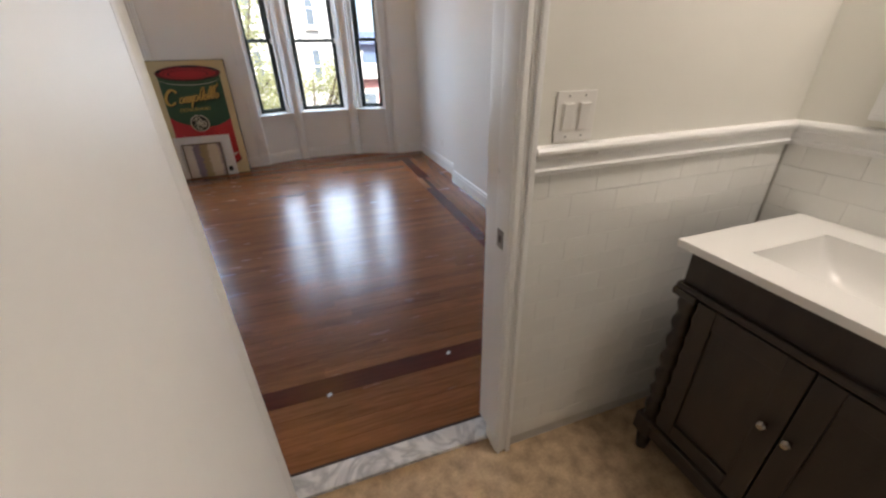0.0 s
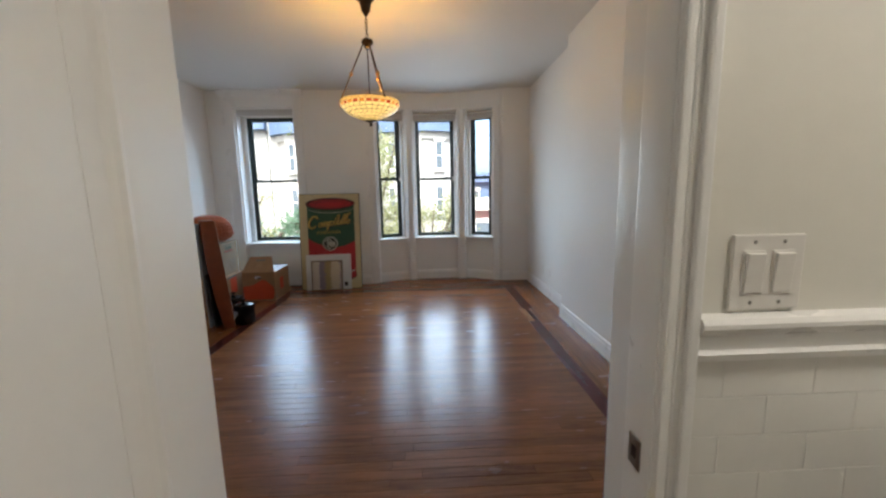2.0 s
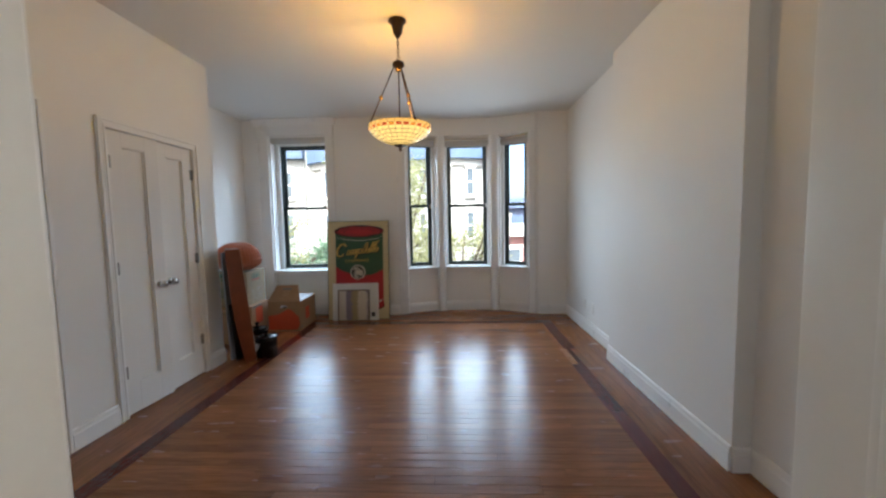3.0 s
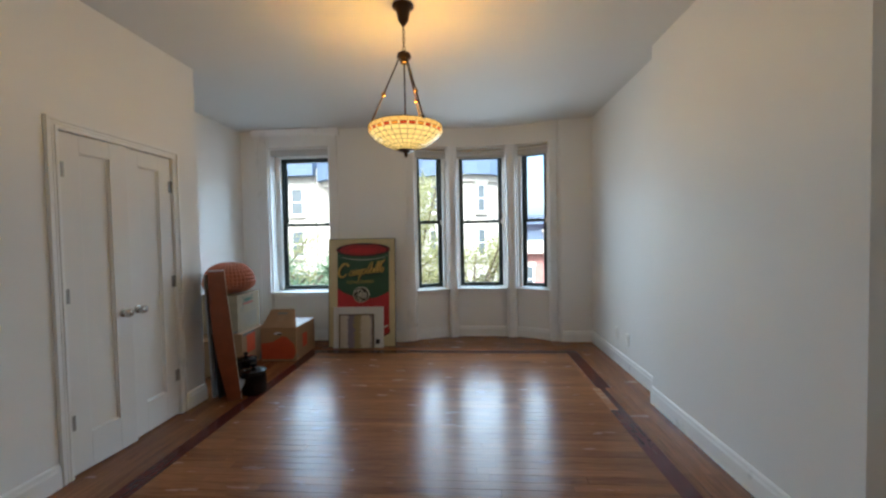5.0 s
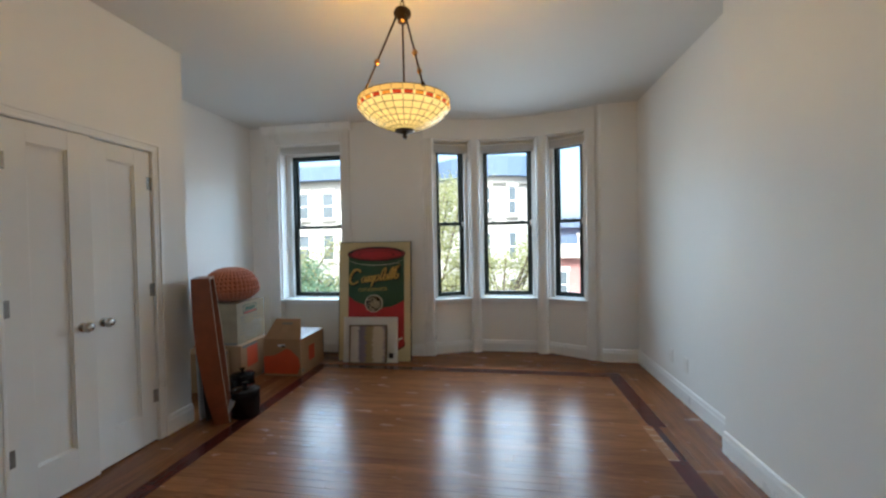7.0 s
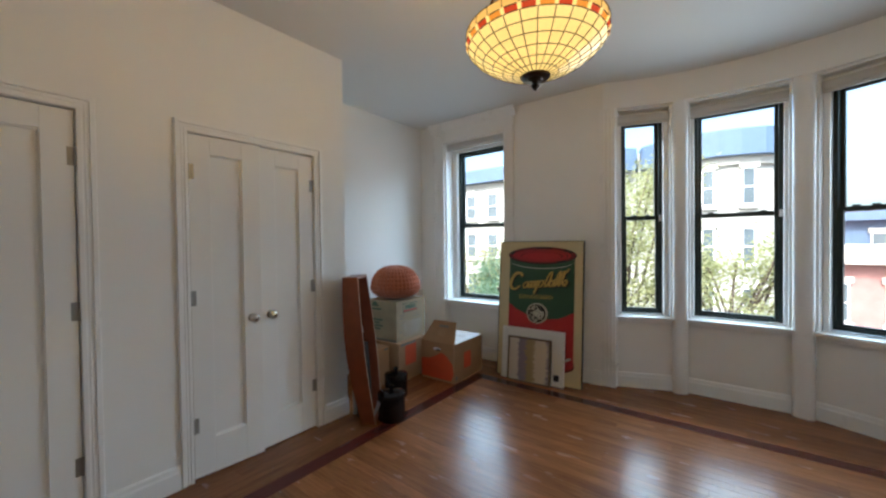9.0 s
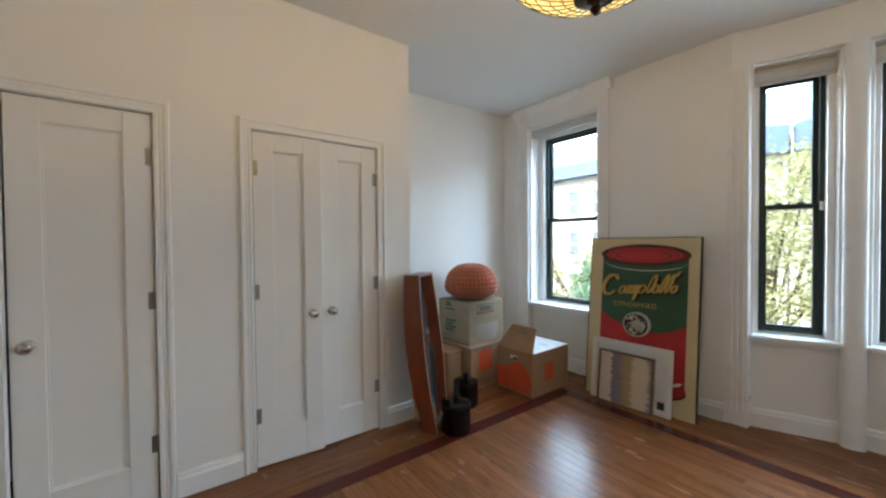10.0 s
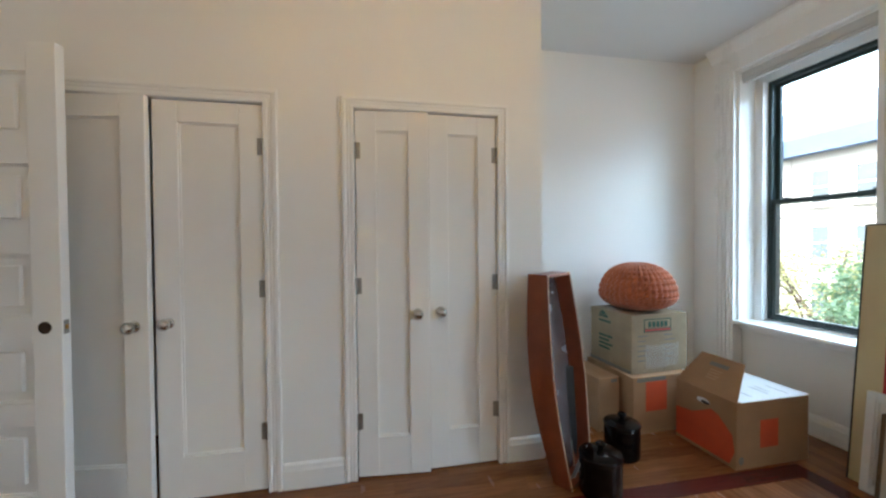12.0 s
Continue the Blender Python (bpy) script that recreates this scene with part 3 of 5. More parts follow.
def hinge(parent, x, z, side):
    h = part("hinge", add_tube(bm_new(), [(x, -0.006, z - 0.045), (x, -0.006, z + 0.045)], 0.006), STEEL, parent, "steel butt hinge")
    part("hinge_leaf", box_bm(min(x, x + side * 0.028), max(x, x + side * 0.028), -0.0015, 0.002, z - 0.044, z + 0.044), STEEL, h)
    return h


def closet_leaf(name, hinge_y, width, swing, direction, knob_in, label):
    """A closet leaf on the closet wall. direction +1: it runs from its hinge towards larger y. swing: degrees open."""
    leaf = tagged(new(name), label, "door", "closet doors", "structure")
    frame_bm, pn = panel_leaf(width, DH - 0.018, 0.035, [(0.215, DH - 0.125)], stile=0.112)
    # leaf x runs along +y of the room for direction +1; its face looks to +x
    if direction > 0:
        leaf.matrix_world = pose(LW - 0.004, hinge_y, 0.011, 0, 0, 90 - swing)
        body = part("leaf", frame_bm, DOORP, leaf)
        for b in pn:
            part("panel", b, DOORP, leaf)
        knob(leaf, width - knob_in, 0.90)
        hx, side = -0.002, 1
    else:
        leaf.matrix_world = pose(LW - 0.004, hinge_y, 0.011, 0, 0, 90 + swing) @ pose(-width, 0, 0)
        body = part("leaf", frame_bm, DOORP, leaf)
        for b in pn:
            part("panel", b, DOORP, leaf)
        knob(leaf, knob_in, 0.90)
        hx, side = width + 0.002, -1
    for z in (0.31, 1.06, 1.80):
        hinge(leaf, hx, z, side)
    return leaf


w1 = (D1[1] - D1[0]) / 2 - 0.007
w2 = (D2[1] - D2[0]) / 2 - 0.007
closet_leaf("door_1", D1[0] + 0.005, w1, 6.0, 1, 0.064, "white panelled closet door standing slightly ajar")
closet_leaf("door_2", D1[1] - 0.005, w1, 0.6, -1, 0.055, "white panelled closet door, shut")
closet_leaf("door_3", D2[0] + 0.005, w2, 4.6, 1, 0.065, "white panelled closet door, slightly proud of its pair")
closet_leaf("door_4", D2[1] - 0.005, w2, 0.4, -1, 0.062, "white panelled closet door, shut")

# room door folded back against the closet wall, its knob missing
door5 = tagged(new("door_5"), "white five-panel room door standing open, knob missing", "door", kind="structure")
frame_bm, pn = panel_leaf(0.80, 2.15, 0.042, [(0.22, 0.52), (0.62, 0.89), (0.99, 1.26), (1.36, 1.64), (1.74, 2.03)], stile=0.118, raised=True)
door5.matrix_world = pose(-1.60, SOUTH + 0.018, 0.012, 0, 0, 83)
part("leaf", frame_bm, DOORP, door5)
for b in pn:
    part("panel", b, DOORP, door5)
part("bore_hole", add_lathe(bm_new(), [(0, -0.001), (0.026, -0.001), (0.026, 0.004), (0, 0.004)], 24), BRONZE, door5, "open bore where the knob was", pose(0.80 - 0.066, 0, 0.945, 90, 0, 0))
part("latch_plate", box_bm(0.7995, 0.8015, 0.009, 0.033, 0.915, 0.975), STEEL, door5, "steel latch plate in the door's edge")
part("latch", box_bm(0.801, 0.806, 0.014, 0.028, 0.935, 0.955, 0.002), BRASS, door5)

# bathroom door, opened into the bathroom
door6 = tagged(new("door_6"), "white panelled bathroom door opened inwards", "door", kind="structure")
door6.matrix_world = pose(0.273, 1.306, 0.012, 0, 0, -76)
part("leaf", box_bm(0, 0.88, 0, 0.038, 0, 2.01, 0.005), DOORP, door6)
bead = bm_new()
prof = [(0.172, -0.004), (0.174, 0.003), (0.178, 0.0045), (0.190, 0.004), (0.200, 0.0055), (0.206, 0.0062), (0.212, 0.004), (0.222, 0.002), (0.250, 0.0005), (0.252, -0.004)]
add_prism(bead, [(x, 0.038 + 1.7 * h) for x, h in reversed(prof)], 0.002, 2.008)
part("bead_moulding", bead, DOORP, door6)

# ---- ceiling lamp ----
LX, LY = 0.214, 3.889
AMBER = [material("cream_glass", (0.85, 0.66, 0.34), 0.25, vary=0.15, scale=18, per_object=0.6, emission=0.22, glow=(1.0, 0.47, 0.08)),
         material("pale_glass", (0.90, 0.78, 0.48), 0.25, vary=0.12, scale=18, per_object=0.6, emission=0.28, glow=(1.0, 0.60, 0.15)),
         material("orange_glass", (0.80, 0.30, 0.05), 0.25, vary=0.15, scale=18, per_object=0.6, emission=0.2, glow=(1.0, 0.32, 0.03)),
         material("red_glass", (0.60, 0.05, 0.02), 0.25, vary=0.15, scale=18, per_object=0.4, emission=0.15, glow=(0.9, 0.09, 0.02))]
light = thing("pendant_lamp", "leaded amber glass bowl lamp hanging on bronze rods, lit", "lamp", pose(LX, LY, H))
part("canopy", add_lathe(bm_new(), [(0, 0), (0.066, 0), (0.068, -0.008), (0.058, -0.016), (0.046, -0.030), (0.036, -0.075), (0.034, -0.092), (0.022, -0.108), (0.012, -0.125), (0.0, -0.128)], 28), BRONZE, light, smooth=True)
chain = bm_new()
for i in range(6):
    z = -0.138 - 0.026 * i
    pts = [((0.009 * math.cos(a), 0.0, z + 0.017 * math.sin(a)) if i % 2 else (0.0, 0.009 * math.cos(a), z + 0.017 * math.sin(a))) for a in [2 * math.pi * k / 10 for k in range(11)]]
    add_tube(chain, pts, 0.0028, 6)
part("chain", chain, BRONZE, light, smooth=True)
part("hub", add_lathe(bm_new(), [(0, -0.285), (0.012, -0.287), (0.022, -0.292), (0.040, -0.302), (0.046, -0.318), (0.044, -0.328), (0.030, -0.340), (0.024, -0.352), (0.026, -0.36), (0.014, -0.368), (0, -0.37)], 28), BRONZE, light, "dark bronze hub with a brass collar", smooth=True)
RIM = 2.088 - H
BOWL = [(0.2345, 0.0), (0.2350, -0.029), (0.2275, -0.045), (0.2060, -0.068), (0.1770, -0.090), (0.1440, -0.109), (0.1090, -0.125), (0.0760, -0.137), (0.0460, -0.145)]
for k in range(3):
    a = radians(66 + 120 * k)
    top = Vector((0.034 * math.cos(a), 0.034 * math.sin(a), -0.335))
    end = Vector((0.232 * math.cos(a), 0.232 * math.sin(a), RIM + 0.004))
    rod = part("rod", add_tube(bm_new(), [top, top.lerp(end, 0.5), end], 0.0052), BRONZE, light, smooth=True)
    mid = top.lerp(end, 0.52 + 0.06 * (k == 2))
    part("bead", add_lathe(bm_new(), [(0, 0.017), (0.008, 0.013), (0.0145, 0.004), (0.0145, -0.004), (0.008, -0.013), (0, -0.017)], 16, mid), BRASS, rod, "brass bead", smooth=True)
    part("hook", add_lathe(bm_new(), [(0, 0.012), (0.009, 0.008), (0.011, 0), (0.009, -0.01), (0, -0.014)], 12, end), BRONZE, rod, smooth=True)
part("centre_rod", add_tube(bm_new(), [(0, 0, -0.36), (0, 0, RIM - 0.13)], 0.005), BRONZE, light)
COLS = 28
for c in range(COLS):
    a = 2 * math.pi * c / COLS
    part("came_rib", add_tube(bm_new(), [((r + 0.001) * math.cos(a), (r + 0.001) * math.sin(a), RIM + z) for r, z in BOWL], 0.0016, 5), BRONZE, light)
for r, z in BOWL:
    part("came_ring", add_tube(bm_new(), [((r + 0.001) * math.cos(2 * math.pi * i / 56), (r + 0.001) * math.sin(2 * math.pi * i / 56), RIM + z) for i in range(57)], 0.0016, 5), BRONZE, light)
for row, ((r0, z0), (r1, z1)) in enumerate(zip(BOWL, BOWL[1:])):
    b = bm_new()
    seg = 2 * math.pi / COLS
    steps = 3
    ring = []
    for t in (0.0035, -0.0):
        for rr, zz in ((r0, z0), (r1, z1)):
            ring.append([b.verts.new(((rr - t) * math.cos(-seg / 2 + seg * i / steps), (rr - t) * math.sin(-seg / 2 + seg * i / steps), RIM + zz)) for i in range(steps + 1)])
    for i in range(steps):
        b.faces.new((ring[2][i], ring[2][i + 1], ring[3][i + 1], ring[3][i]))
        b.faces.new((ring[0][i + 1], ring[0][i], ring[1][i], ring[1][i + 1]))
    base_me = mesh_of("glass_piece", b, AMBER[0], True)
    variants = {0: base_me}
    for c in range(COLS):
        if row == 1:
            which = (3, 3, 2, 3, 2, 3, 2)[c % 7]
        elif row == 0:
            which = 0
        else:
            which = 1
        if which not in variants:
            me = base_me.copy()
            me.materials[0] = AMBER[which]
            variants[which] = me
        ob = new("glass_piece", variants[which])
        ob.parent = light
        ob.matrix_local = pose(0, 0, 0, 0, 0, math.degrees(seg * (c + 0.5)))
(r0, z0), (r1, z1) = BOWL[1], BOWL[2]
for c in range(COLS):
    b, half = bm_new(), 0.22 * math.pi / COLS
    corners = [(rr + t, a, zz) for t in (0.0, 0.0032) for rr, zz, a in ((r0, z0, -half), (r0, z0, half), (r1, z1, half), (r1, z1, -half))]
    vs = [b.verts.new((rr * math.cos(a), rr * math.sin(a), RIM + zz)) for rr, a, zz in corners]
    for q in ((0, 1, 2, 3), (7, 6, 5, 4), (0, 4, 5, 1), (1, 5, 6, 2), (2, 6, 7, 3), (3, 7, 4, 0)):
        b.faces.new([vs[i] for i in q])
    part("glass_strip", b, AMBER[1], light, m=pose(0, 0, 0, 0, 0, 360.0 * c / COLS))
part("bottom_cap", add_lathe(bm_new(), [(0.0, RIM - 0.138), (0.040, RIM - 0.140), (0.051, RIM - 0.145), (0.049, RIM - 0.151), (0.036, RIM - 0.155), (0.0, RIM - 0.152)], 28), BRONZE, light, smooth=True)
part("finial", add_lathe(bm_new(), [(0.026, RIM - 0.153), (0.022, RIM - 0.160), (0.012, RIM - 0.164), (0.010, RIM - 0.170), (0.015, RIM - 0.177), (0.008, RIM - 0.187), (0.0, RIM - 0.195)], 24), BRONZE, light, smooth=True)

# ---- can painting ----
painting = thing("painting", "large cream canvas painting of a green and red can", "painting", pose(-1.205, 6.105, 0, 0, 0, 3.4) @ pose(0, 0, 0, -5.5, 0, 0))
PW, PH = 0.855, 1.385
part("canvas", box_bm(0, PW, 0.0, 0.035, 0, PH, 0.003), CREAM, painting)
edge = bm_new()
add_box(edge, PW, PW + 0.006, -0.002, 0.037, 0, PH)
add_box(edge, -0.006, 0, -0.002, 0.037, 0, PH)
add_box(edge, -0.006, PW + 0.006, -0.002, 0.037, PH, PH + 0.006)
part("edge_strip", edge, BLACKINK, painting, "thin black edge strip")
layer = [0.0006]


def flat(name, pts, mat, label=""):
    """A thin painted shape on the canvas, each a hair above the last."""
    layer[0] += 0.0006
    bm = bm_new()
    lo = [bm.verts.new((x, -layer[0], z)) for x, z in pts]
    hi = [bm.verts.new((x, 0.0005, z)) for x, z in pts]
    bm.faces.new(lo)
    for i in range(len(pts)):
        j = (i + 1) % len(pts)
        bm.faces.new((lo[i], hi[i], hi[j], lo[j]))
    return part(name, bm, mat, painting, label)


def ell(cx, cz, rx, rz, a0=0, a1=360, n=40):
    return [(cx + rx * math.cos(radians(a0 + (a1 - a0) * i / n)), cz + rz * math.sin(radians(a0 + (a1 - a0) * i / n))) for i in range(n + (a1 - a0 < 360))]


CX = 0.445
CL, CR = CX - 0.335, CX + 0.335
TOPZ = 1.245
body = [(CL, TOPZ)] + [(CL, 0.20)] + ell(CX, 0.20, 0.335, 0.085, 180, 360, 24) + [(CR, TOPZ)]
flat("can_base", [(CL - 0.004, 0.23)] + ell(CX, 0.185, 0.345, 0.09, 180, 360, 24) + [(CR + 0.004, 0.23)], CANDARK)
flat("can_body", body, CANRED)
wave = [(CL, 0.75), (CL + 0.08, 0.69), (CL + 0.17, 0.655), (CX - 0.08, 0.625), (CX + 0.05, 0.610), (CX + 0.18, 0.625), (CX + 0.26, 0.66), (CR, 0.70)]
flat("green_band", wave + [(CR, TOPZ)] + [(CL, TOPZ)], CANGREEN)
flat("pale_line", ell(CX, 1.195, 0.335, 0.085, 182, 358, 30) + ell(CX, 1.195, 0.335, 0.078, 182, 358, 30)[::-1], PALEINK)
flat("lid_shadow", ell(CX, TOPZ, 0.352, 0.088), BLACKINK)
flat("lid", ell(CX, TOPZ + 0.002, 0.345, 0.083), CANDARK)
flat("lid_ring", ell(CX, TOPZ - 0.002, 0.300, 0.064), CANRED)
flat("lid_ring", ell(CX, TOPZ - 0.002, 0.270, 0.055), BLACKINK)
flat("lid_ring", ell(CX, TOPZ - 0.004, 0.262, 0.052), CANRED)
flat("lid_ring", ell(CX, TOPZ - 0.006, 0.225, 0.042), CANDARK)
flat("lid_ring", ell(CX, TOPZ - 0.008, 0.205, 0.038), CANRED)
for a0, a1 in ((20, 46), (70, 100), (150, 172), (300, 318)):
    flat("lid_shade", ell(CX, TOPZ + 0.002, 0.343, 0.082, a0, a1, 8) + ell(CX, TOPZ, 0.305, 0.066, a0, a1, 8)[::-1], BLACKINK)


def stroke(pts, width):
    """A brush stroke outline along points, swelling in the middle."""
    left, right = [], []
    for i, p in enumerate(pts):
        a, b = Vector(pts[max(i - 1, 0)]), Vector(pts[min(i + 1, len(pts) - 1)])
        d = (b - a).normalized()
        w = width * (0.45 + 0.55 * math.sin(math.pi * (i + 0.5) / len(pts)))
        left.append((p[0] - d.y * w, p[1] + d.x * w))
        right.append((p[0] + d.y * w, p[1] - d.x * w))
    return left + right[::-1]


# the gold script on the label, as plain slanted loops without letters
def script(dx, dz, mat, width):
    def up(x):
        return 0.892 + dz + 0.10 * (x - CL)

    def loop(x, z, w, h, thick):
        for a0, k in ((-95, 1.0), (85, 0.75)):
            pts = []
            for i in range(13):
                a = radians(a0 + 190 * i / 12)
                v = h * (0.5 + 0.5 * math.sin(a))
                pts.append((x + w * math.cos(a) + 0.42 * v, z + v))
            flat("script_stroke", stroke(pts, thick * k), mat)

    arc = [(CL + 0.088 + dx + 0.060 * math.cos(radians(a)) + 0.028 * math.sin(radians(a)), up(CL + 0.08) + 0.078 + 0.086 * math.sin(radians(a))) for a in range(35, 330, 16)]
    flat("script_stroke", stroke(arc, width * 1.15), mat)
    flat("script_stroke", stroke([(CL + 0.055 + dx, up(CL) + 0.150), (CL + 0.085 + dx, up(CL) + 0.172), (CL + 0.125 + dx, up(CL) + 0.165), (CL + 0.145 + dx, up(CL) + 0.135)], width * 0.8), mat)
    for x, w, h, low in ((0.172, 0.020, 0.066, 0.0), (0.220, 0.013, 0.068, 0.0), (0.254, 0.013, 0.068, 0.0), (0.288, 0.013, 0.068, 0.0), (0.335, 0.019, 0.070, 0.0), (0.392, 0.018, 0.150, 0.0),
                         (0.440, 0.017, 0.066, 0.0), (0.482, 0.012, 0.152, 0.0), (0.522, 0.012, 0.152, 0.0), (0.572, 0.016, 0.060, 0.0)):
        loop(CL + x + dx, up(CL + x) + low, w, h, width * 0.72)
    p = CL + 0.308 + dx
    flat("script_stroke", stroke([(p - 0.028, up(p) - 0.062), (p - 0.010, up(p) - 0.015), (p + 0.014, up(p) + 0.045), (p + 0.026, up(p) + 0.070)], width), mat)
    flat("script_stroke", stroke([(CL + 0.602 + dx, up(CL + 0.6) + 0.125), (CL + 0.612 + dx, up(CL + 0.6) + 0.145), (CL + 0.622 + dx, up(CL + 0.6) + 0.165)], width * 0.6), mat)


script(0.008, -0.008, BLACKINK, 0.013)
script(0.0, 0.0, GOLDINK, 0.0115)
flat("seal", ell(CX - 0.02, 0.665, 0.103, 0.100), PALEINK)
flat("seal", ell(CX - 0.02, 0.665, 0.092, 0.089), BLACKINK)
rnd = random.Random(4)
for i in range(70):
    a = rnd.uniform(0, 6.28)
    r = rnd.uniform(0.0, 0.075)
    x, z, t = CX - 0.02 + r * math.cos(a), 0.665 + r * math.sin(a), rnd.uniform(0, 6.28)
    flat("seal_mark", stroke([(x - 0.013 * math.cos(t), z - 0.013 * math.sin(t)), (x, z + 0.003), (x + 0.013 * math.cos(t), z + 0.013 * math.sin(t))], 0.0034), PALEINK)
flat("small_mark", stroke([(CR - 0.075, 0.235), (CR - 0.05, 0.255), (CR - 0.02, 0.265)], 0.008), PALEINK)


def words(text, size, m, mat, parent, name="lettering", spacing=1.0):
    cu = bpy.data.curves.new("lettering", "FONT")
    cu.body, cu.size, cu.align_x, cu.align_y, cu.extrude, cu.space_character = text, size, "CENTER", "CENTER", 0.0006, spacing
    tmp = bpy.data.objects.new("lettering_tmp", cu)
    scene.collection.objects.link(tmp)
    me = bpy.data.meshes.new_from_object(tmp.evaluated_get(bpy.context.evaluated_depsgraph_get()))
    bpy.data.objects.remove(tmp)
    bpy.data.curves.remove(cu)
    me.materials.clear()
    me.materials.append(mat)
    ob = new(name, me)
    ob.parent = parent
    ob.matrix_local = m
    return ob


words("CONDENSED", 0.052, pose(CX - 0.02, -layer[0] - 0.001, 0.828, 90, -1.5, 0), GOLDINK, painting, spacing=1.12)


# ---- framed pieces that lean on the painting ----
def open_frame(w, h, bar, depth, mat, bevel=0.004):
    bm = bm_new()
    add_box(bm, 0, bar, 0, depth, 0, h, bevel)
    add_box(bm, w - bar, w, 0, depth, 0, h, bevel)
    add_box(bm, bar, w - bar, 0, depth, 0, bar, bevel)
    add_box(bm, bar, w - bar, 0, depth, h - bar, h, bevel)
    return bm


white = thing("picture_frame", "white painted picture frame leaning on the can painting", "picture frame", pose(-1.125, 6.045, 0, 0, 0, 3.6) @ pose(0, 0, 0, -6.5, 0, 0))
part("frame", open_frame(0.635, 0.515, 0.036, 0.03, FRAMEW), FRAMEW, white)
part("inner_lip", open_frame(0.565, 0.445, 0.012, 0.02, FRAMEW, 0.002), FRAMEW, white, m=pose(0.035, 0.006, 0.035))
part("mount", box_bm(0.03, 0.605, 0.018, 0.026, 0.03, 0.485), FRAMEW, white, "white mount board")
part("tag", box_bm(0.535, 0.585, 0.012, 0.019, 0.045, 0.105, 0.003), BLACKBD, white, "small black tag")
small = thing("abstract_painting", "small framed abstract painting in violet, ochre and cream", "painting", pose(-1.042, 6.005, 0, 0, 0, 3.2) @ pose(0, 0, 0, -7.0, 0, 0))
part("frame", open_frame(0.44, 0.435, 0.016, 0.032, FRAMEB, 0.003), FRAMEB, small)


def abstract_paint():
    m = bpy.data.materials.new("abstract_paint")
    m.use_nodes = True
    n, l = m.node_tree.nodes, m.node_tree.links
    co = n.new("ShaderNodeTexCoord")
    nz = n.new("ShaderNodeTexNoise")
    nz.inputs["Scale"].default_value, nz.inputs["Detail"].default_value = 26, 4
    mp = n.new("ShaderNodeMapping")
    mp.inputs["Scale"].default_value = (0.35, 1, 1.6)
    l.new(co.outputs["Object"], mp.inputs[0])
    l.new(mp.outputs[0], nz.inputs["Vector"])
    sep = n.new("ShaderNodeSeparateXYZ")
    l.new(co.outputs["Object"], sep.inputs[0])
    ad = n.new("ShaderNodeMath")
    ad.operation = "MULTIPLY_ADD"
    l.new(nz.outputs["Fac"], ad.inputs[0])
    ad.inputs[1].default_value = 0.11
    l.new(sep.outputs["X"], ad.inputs[2])
    mr = n.new("ShaderNodeMapRange")
    mr.inputs["From Min"].default_value, mr.inputs["From Max"].default_value = 0.055, 0.495
    l.new(ad.outputs[0], mr.inputs["Value"])
    r = n.new("ShaderNodeValToRGB")
    stops = ((0.0, (0.55, 0.47, 0.38)), (0.24, (0.62, 0.55, 0.47)), (0.27, (0.20, 0.16, 0.20)), (0.42, (0.23, 0.18, 0.21)), (0.46, (0.33, 0.25, 0.12)), (0.60, (0.36, 0.27, 0.14)), (0.66, (0.60, 0.50, 0.36)), (0.88, (0.62, 0.53, 0.40)), (0.95, (0.28, 0.22, 0.24)))
    while len(r.color_ramp.elements) < len(stops):
        r.color_ramp.elements.new(0.5)
    for e, (p, c) in zip(r.color_ramp.elements, stops):
        e.position, e.color = p, (*c, 1)
    l.new(mr.outputs[0], r.inputs[0])
    b = n["Principled BSDF"]
    l.new(r.outputs[0], b.inputs["Base Color"])
    b.inputs["Roughness"].default_value = 0.5
    bp = n.new("ShaderNodeBump")
    bp.inputs["Strength"].default_value = 0.3
    l.new(nz.outputs["Fac"], bp.inputs["Height"])
    l.new(bp.outputs[0], b.inputs["Normal"])
    return m


part("canvas", box_bm(0.016, 0.424, 0.007, 0.028, 0.016, 0.419), abstract_paint(), small)


# ---- boxes in the alcove ----
def carton(name, label, w, d, h, m, mat, taper=0.0, top=True):
    """A carton with board thickness; front towards -y, origin at the front left bottom corner."""
    t = thing(name, label, "box", m, "moving boxes")
    e = 0.005
    part("front_panel", box_bm(0, w, 0, e, 0, h, 0.0015), mat, t)
    part("back_panel", box_bm(0, w, d - e, d, 0, h, 0.0015), mat, t)
    part("side_panel", box_bm(0, e, e, d - e, 0, h, 0.0015), mat, t)
    part("side_panel", box_bm(w - e, w, e, d - e, 0, h, 0.0015), mat, t)
    part("bottom", box_bm(e, w - e, e, d - e, 0.001, 0.006), mat, t)
    if top:
        part("top_flap", box_bm(e, w - e, e, d / 2 - 0.001, h - 0.007, h - 0.002), mat, t)
        part("top_flap", box_bm(e, w - e, d / 2 + 0.001, d - e, h - 0.007, h - 0.002), mat, t)
    return t


def print_on(parent, name, pts, mat, m):
    """A flat printed shape on a face; pts in the face's own plane (x across, z up), the face looking to -y of m."""
    bm = bm_new()
    lo = [bm.verts.new((x, -0.0008, z)) for x, z in pts]
    hi = [bm.verts.new((x, 0.0004, z)) for x, z in pts]
    bm.faces.new(lo)
    for i in range(len(pts)):
        j = (i + 1) % len(pts)
        bm.faces.new((lo[i], hi[i], hi[j], lo[j]))
    return part(name, bm, mat, parent, m=m)


def rect(x0, x1, z0, z1):
    return [(x0, z0), (x1, z0), (x1, z1), (x0, z1)]


